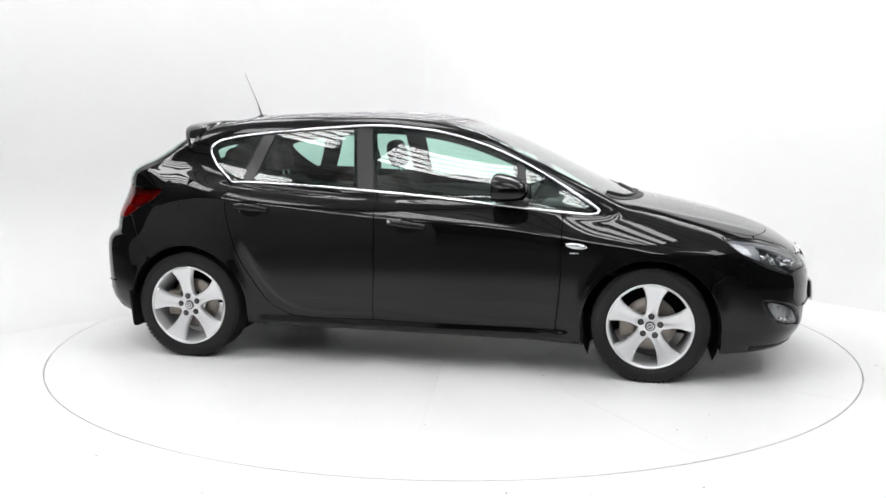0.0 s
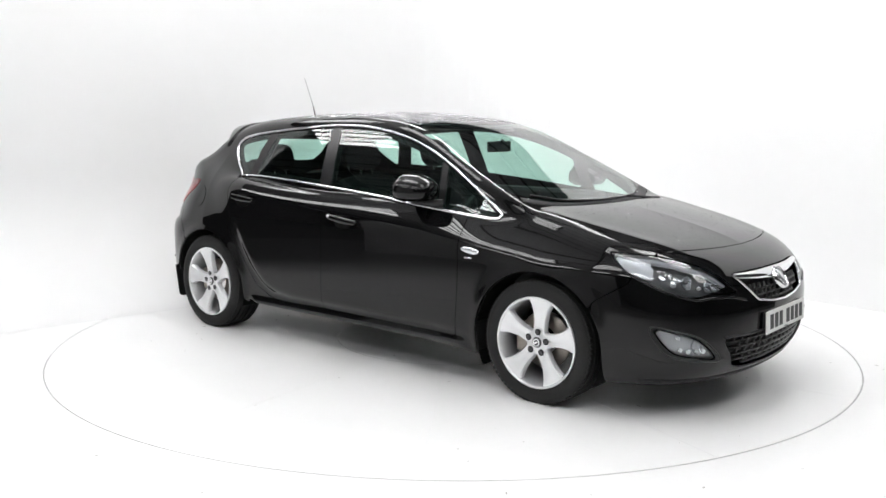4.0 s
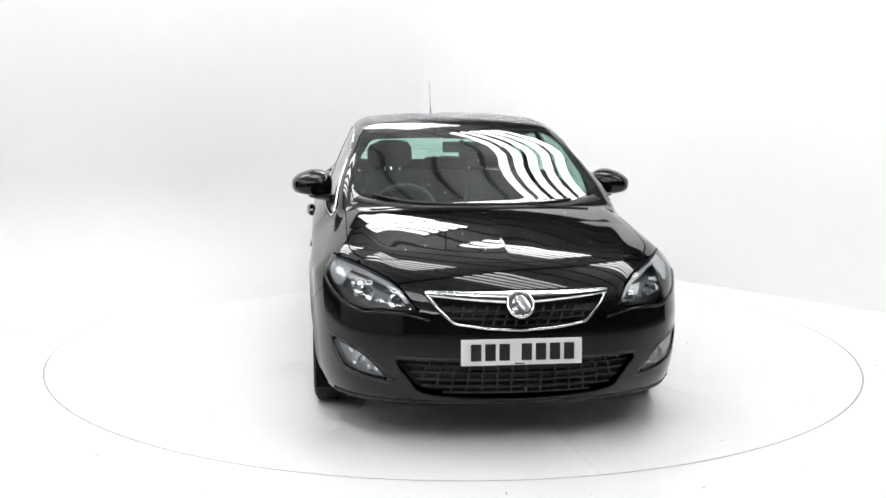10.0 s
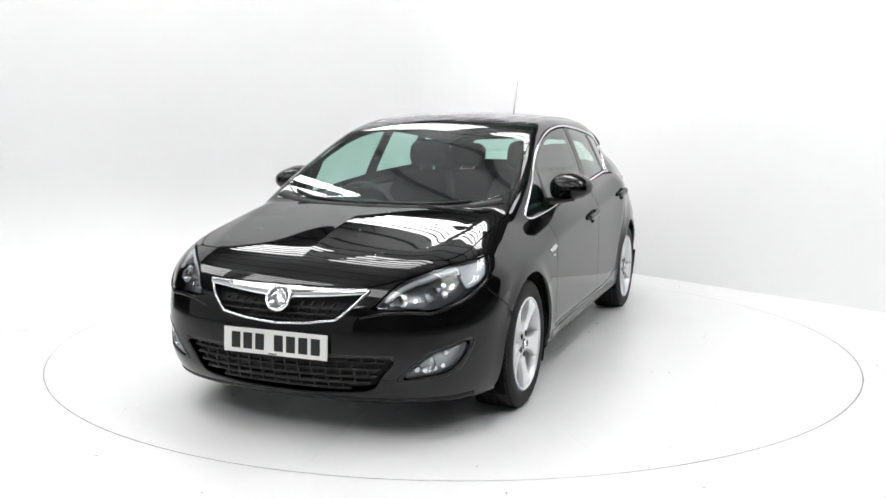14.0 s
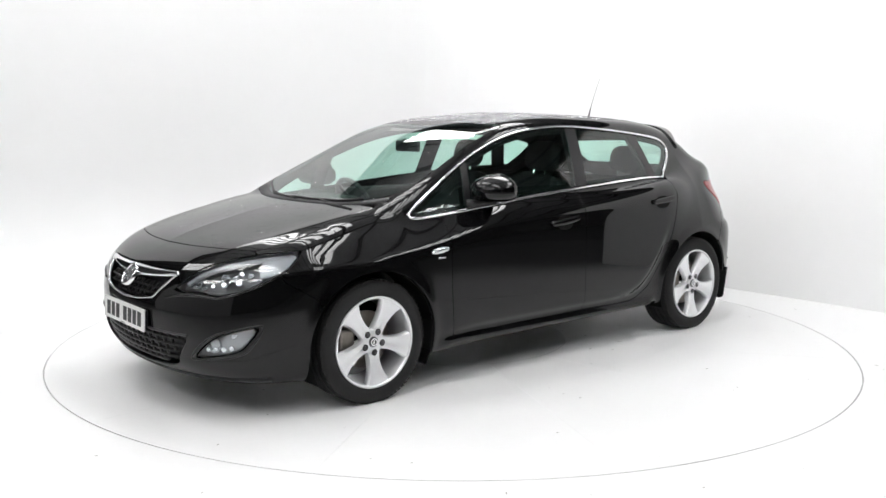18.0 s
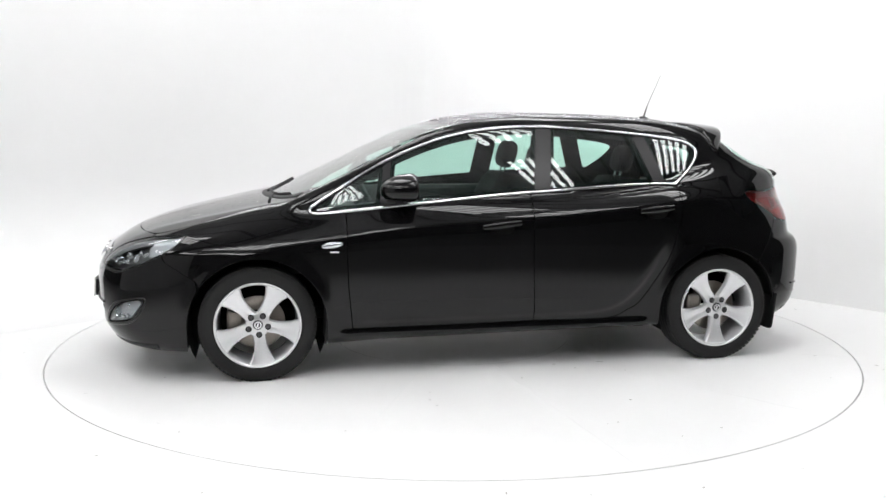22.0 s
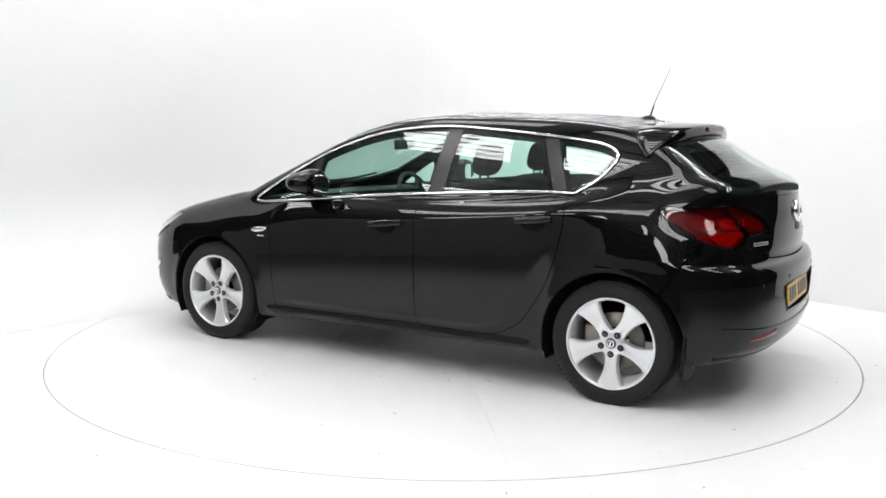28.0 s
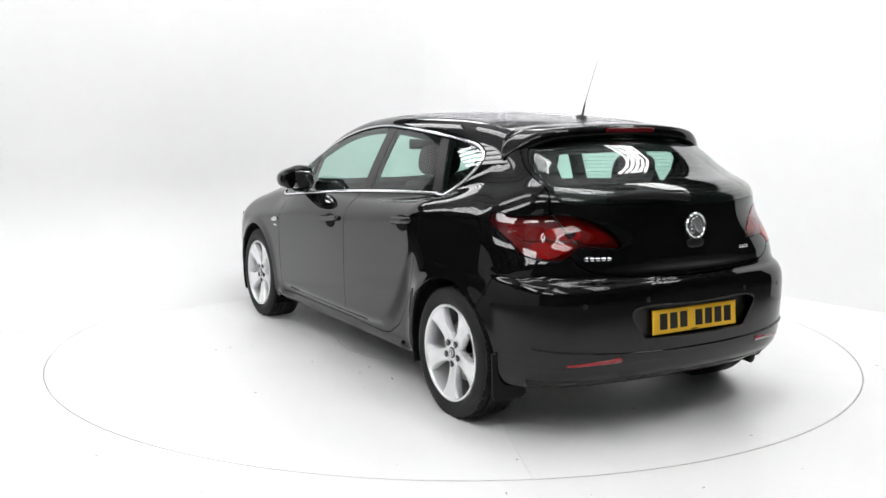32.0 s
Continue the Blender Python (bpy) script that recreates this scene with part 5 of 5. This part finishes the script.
def interior():
    bm = bmesh.new()
    block(bm, (-1.85, -0.70, 0.30), (1.15, 0.70, 0.36), 0.02)
    part("cabin_floor", bm, DARK, CAR)
    bm = bmesh.new()
    block(bm, (0.72, -0.70, 0.55), (1.22, 0.70, 0.90), 0.05)
    for v in bm.verts:
        if v.co.z > 0.7:
            v.co.z += 0.035 * (1 - (v.co.y / 0.7) ** 2) + 0.03 * (v.co.x - 0.72)
    part("dashboard", bm, DASH, CAR, "dark grey dashboard", smooth=True)
    bm = bmesh.new()
    block(bm, (0.70, -0.54, 0.86), (0.86, -0.20, 0.945), 0.035)
    part("instrument_hood", bm, DASH, CAR, smooth=True)
    for s in (1, -1):
        bm = bmesh.new()
        block(bm, (-0.95, -0.035, 0.30), (0.80, 0.035, 0.955), 0.03)
        o = part("door_card", bm, DASH, CAR, "dark door card")
        o.matrix_basis = pose(0, s * 0.735, 0)
    # steering wheel, on the car's right side
    bm = bmesh.new()
    pts = [(0.185 * math.cos(2 * math.pi * i / 40), 0.185 * math.sin(2 * math.pi * i / 40), 0) for i in range(41)]
    m = pose(0.60, -0.36, 0.865, 0, -66, 0)
    tube(bm, [m @ Vector(p) for p in pts], 0.015, 10)
    st = part("steering_wheel", bm, DASH, CAR, "black steering wheel", smooth=True)
    bm = bmesh.new()
    blob(bm, (0.07, 0.075, 0.03), m, power=(0.8, 0.8, 1))
    part("wheel_hub", bm, DASH, st, smooth=True)
    for a in (0, 125, 235):
        bm = bmesh.new()
        block(bm, (0.04, -0.018, -0.008), (0.18, 0.018, 0.008), 0.006, m=m @ pose(0, 0, 0, 0, 0, a + 90))
        part("wheel_spoke", bm, SATIN, st)

    def seat(x, y, wide, tall, heads):
        b = new("seat")
        b.parent = CAR
        b.matrix_basis = pose(x, y, 0)
        bm = bmesh.new()
        block(bm, (-0.26, -wide, 0.36), (0.28, wide, 0.56), 0.06)
        part("cushion", bm, SEAT, b, smooth=True)
        lean = pose(-0.25, 0, 0.48, 0, -15, 0)
        bm = bmesh.new()
        r = bmesh.ops.create_grid(bm, x_segments=14, y_segments=12, size=1.0)
        for v in r["verts"]:
            u, w = v.co.x, (v.co.y + 1) / 2
            side_ = wide * (1 - (0.30 if wide < 0.4 else 0.06) * max(0, w - 0.45) ** 1.5 / 0.4)
            v.co = Vector((0.085 + 0.03 * abs(u) ** 3 - 0.05 * w ** 6, u * side_, tall * (w - 0.035 * abs(u) ** 5 * w)))
        g = bmesh.ops.extrude_face_region(bm, geom=bm.faces[:])
        bmesh.ops.translate(bm, verts=[q for q in g["geom"] if isinstance(q, bmesh.types.BMVert)], vec=(-0.15, 0, 0))
        bmesh.ops.recalc_face_normals(bm, faces=bm.faces)
        bmesh.ops.transform(bm, matrix=lean, verts=bm.verts)
        part("backrest", bm, SEAT, b, smooth=True)
        for yy in heads:
            bm = bmesh.new()
            blob(bm, (0.055, 0.135, 0.095), lean @ pose(0.01, yy, tall + 0.125), power=(0.8, 0.6, 0.65))
            h = part("headrest", bm, SEAT, b, smooth=True)
            for q in (-0.05, 0.05):
                bm = bmesh.new()
                tube(bm, [lean @ Vector((0.01, yy + q, tall - 0.02)), lean @ Vector((0.01, yy + q, tall + 0.06))], 0.007)
                part("headrest_post", bm, CHROME, h)
    seat(0.06, 0.36, 0.25, 0.60, (0,))
    seat(0.06, -0.36, 0.25, 0.60, (0,))
    seat(-0.80, 0.0, 0.62, 0.56, (-0.36, 0.36))
    bm = bmesh.new()
    block(bm, (0.445, -0.115, 1.218), (0.470, 0.115, 1.285), 0.012)
    mir = part("rear_view_mirror", bm, TRIM, CAR, "black rear view mirror")
    bm = bmesh.new()
    tube(bm, [(0.465, 0, 1.262), (0.485, 0, 1.292)], 0.012)
    part("mirror_stalk", bm, TRIM, mir)
    bm = bmesh.new()
    block(bm, (-1.88, -0.60, 0.90), (-1.18, 0.60, 0.935), 0.01)
    part("parcel_shelf", bm, DASH, CAR)
    P, N, F = clip(np.maximum.reduce([1.355 - ZS, XS - 0.15, -1.40 - XS]))
    k = len(P)
    P = P - N * 0.03
    meshed("roof_lining", np.concatenate([P, flip(P)]), [f[::-1] for f in F] + [[i + k for i in f] for f in F], LINER, CAR, "pale grey roof lining")


def raindrops():
    rng = np.random.RandomState(4)
    V, F = [], []
    ring = [(math.cos(2 * math.pi * i / 7), math.sin(2 * math.pi * i / 7)) for i in range(7)]

    def drops(n, x0, x1, wide, r0, r1, side):
        x = rng.uniform(x0, x1, n)
        a = rng.uniform(-1, 1, n) * wide
        P, N = on_top(x, a)
        for p, nn in zip(P, N):
            r = r0 + (r1 - r0) * rng.rand() ** 2.5
            m = frame_at(p, nn, (1, 0, 0.1))
            st = 1 + 0.35 * rng.rand()
            k = len(V)
            for q, h in ((1.0, -0.0004), (0.8, 0.28), (0.4, 0.46)):
                V.extend(tuple(m @ Vector((u * r * q, v * r * q * st, h * r))) for u, v in ring)
            V.append(tuple(m @ Vector((0, 0, 0.5 * r))))
            for t in range(2):
                for i in range(7):
                    j = (i + 1) % 7
                    F.append([k + t * 7 + i, k + t * 7 + j, k + t * 7 + 7 + j, k + t * 7 + 7 + i])
            F.extend([k + 14 + i, k + 14 + (i + 1) % 7, k + 21] for i in range(7))
    drops(15000, -1.36, 0.24, 0.53, 0.0025, 0.0085, 0)
    drops(500, 1.30, 1.95, 0.55, 0.0015, 0.0035, 0)
    drops(260, 0.30, 1.15, 0.50, 0.0012, 0.0032, 0)
    drops(160, -1.90, -1.68, 0.42, 0.0012, 0.0032, 0)
    o = meshed("rainwater", V, F, DROP, CAR, "many small raindrops on the roof")
    o["kind"] = "stuff"


window_trim()
wheel_arches()
wheels()
mud_flaps()
mirrors()
handles()
lamps()
grilles()
front_details()
side_details()
rear_details()
interior()
raindrops()


def turntable():
    table = thing("turntable", "flush round white turntable of twelve plates", "turntable")
    R, n = RING_R - 0.004, 12
    for k in range(12):
        bm = bmesh.new()
        a0, a1 = radians(6.4 + 30 * k), radians(36.4 + 30 * k)
        top = [bm.verts.new((0.75 * math.cos(a0 + (a1 - a0) * i / n), 0.75 * math.sin(a0 + (a1 - a0) * i / n), 0)) for i in range(n, -1, -1)]
        top += [bm.verts.new((R * math.cos(a0 + (a1 - a0) * i / n), R * math.sin(a0 + (a1 - a0) * i / n), 0)) for i in range(n + 1)]
        mid = Vector((math.cos((a0 + a1) / 2), math.sin((a0 + a1) / 2), 0)) * 0.0012
        for v in top:
            v.co += mid * (0.75 if v.co.length < 0.8 else 0.0)
        for v, a in ((top[0], a1), (top[-1], a1), (top[12], a0), (top[13], a0)):
            side_ = Vector((-math.sin(a), math.cos(a), 0)) * (0.0003 if a == a0 else -0.0003)
            v.co += side_
        f = bm.faces.new(top)
        g = bmesh.ops.extrude_face_region(bm, geom=[f])
        bmesh.ops.translate(bm, verts=[q for q in g["geom"] if isinstance(q, bmesh.types.BMVert)], vec=(0, 0, -0.03))
        bmesh.ops.recalc_face_normals(bm, faces=bm.faces)
        part("plate", bm, FLOOR, table)
    bm = bmesh.new()
    bmesh.ops.create_circle(bm, cap_ends=True, radius=0.749, segments=96)
    part("centre_plate", bm, FLOOR, table)
    marks(table, 70, 0.5, RING_R - 0.1)
    return table


def marks(parent, n, r0, r1):
    """Small dark scuffs and specks on the white paint."""
    rng = np.random.RandomState(9 + n)
    V, F = [], []
    for _ in range(n):
        r, a = math.sqrt(rng.uniform(r0 * r0, r1 * r1)), rng.uniform(0, 2 * math.pi)
        c, turn = Vector((r * math.cos(a), r * math.sin(a), 0.0006)), rng.uniform(0, math.pi)
        s, st = 0.0025 + 0.0045 * rng.rand() ** 2, 1 + 3 * rng.rand() ** 3
        k = len(V)
        for i in range(7):
            q = 2 * math.pi * i / 7
            u, v = math.cos(q) * s * st * rng.uniform(0.7, 1.2), math.sin(q) * s * rng.uniform(0.7, 1.2)
            V.append((c.x + u * math.cos(turn) - v * math.sin(turn), c.y + u * math.sin(turn) + v * math.cos(turn), c.z))
        F.append(list(range(k, k + 7)))
    o = meshed("scuff_specks", V, F, SCUFF, parent, "small dark scuffs on white paint")
    o["kind"] = "stuff"
    return o


SCUFF = material("scuff_dirt", (0.45, 0.44, 0.42), 0.7)
TABLE = turntable()
tagged(marks(None, 60, RING_R + 0.05, 3.1), category="scuffs")


def motions():
    rows = []
    for i in range(33):
        t = float(i)
        u = t / 16 - 1
        th = 35.129 + 114.347 * u - 0.326 * u * u - 0.308 * u ** 3
        r = radians(th)
        turn = Matrix(((-math.sin(r), math.cos(r), 0, 0), (-math.cos(r), -math.sin(r), 0, 0), (0, 0, 1, 0), (0, 0, 0, 1)))
        rows.append((t, turn @ Matrix.Translation((-0.0886, 0.002, 0.0))))
    walk(CAR, rows)
    walk(TABLE, [(t, m @ Matrix.Translation((0.0886, -0.002, 0.0))) for t, m in rows])


motions()
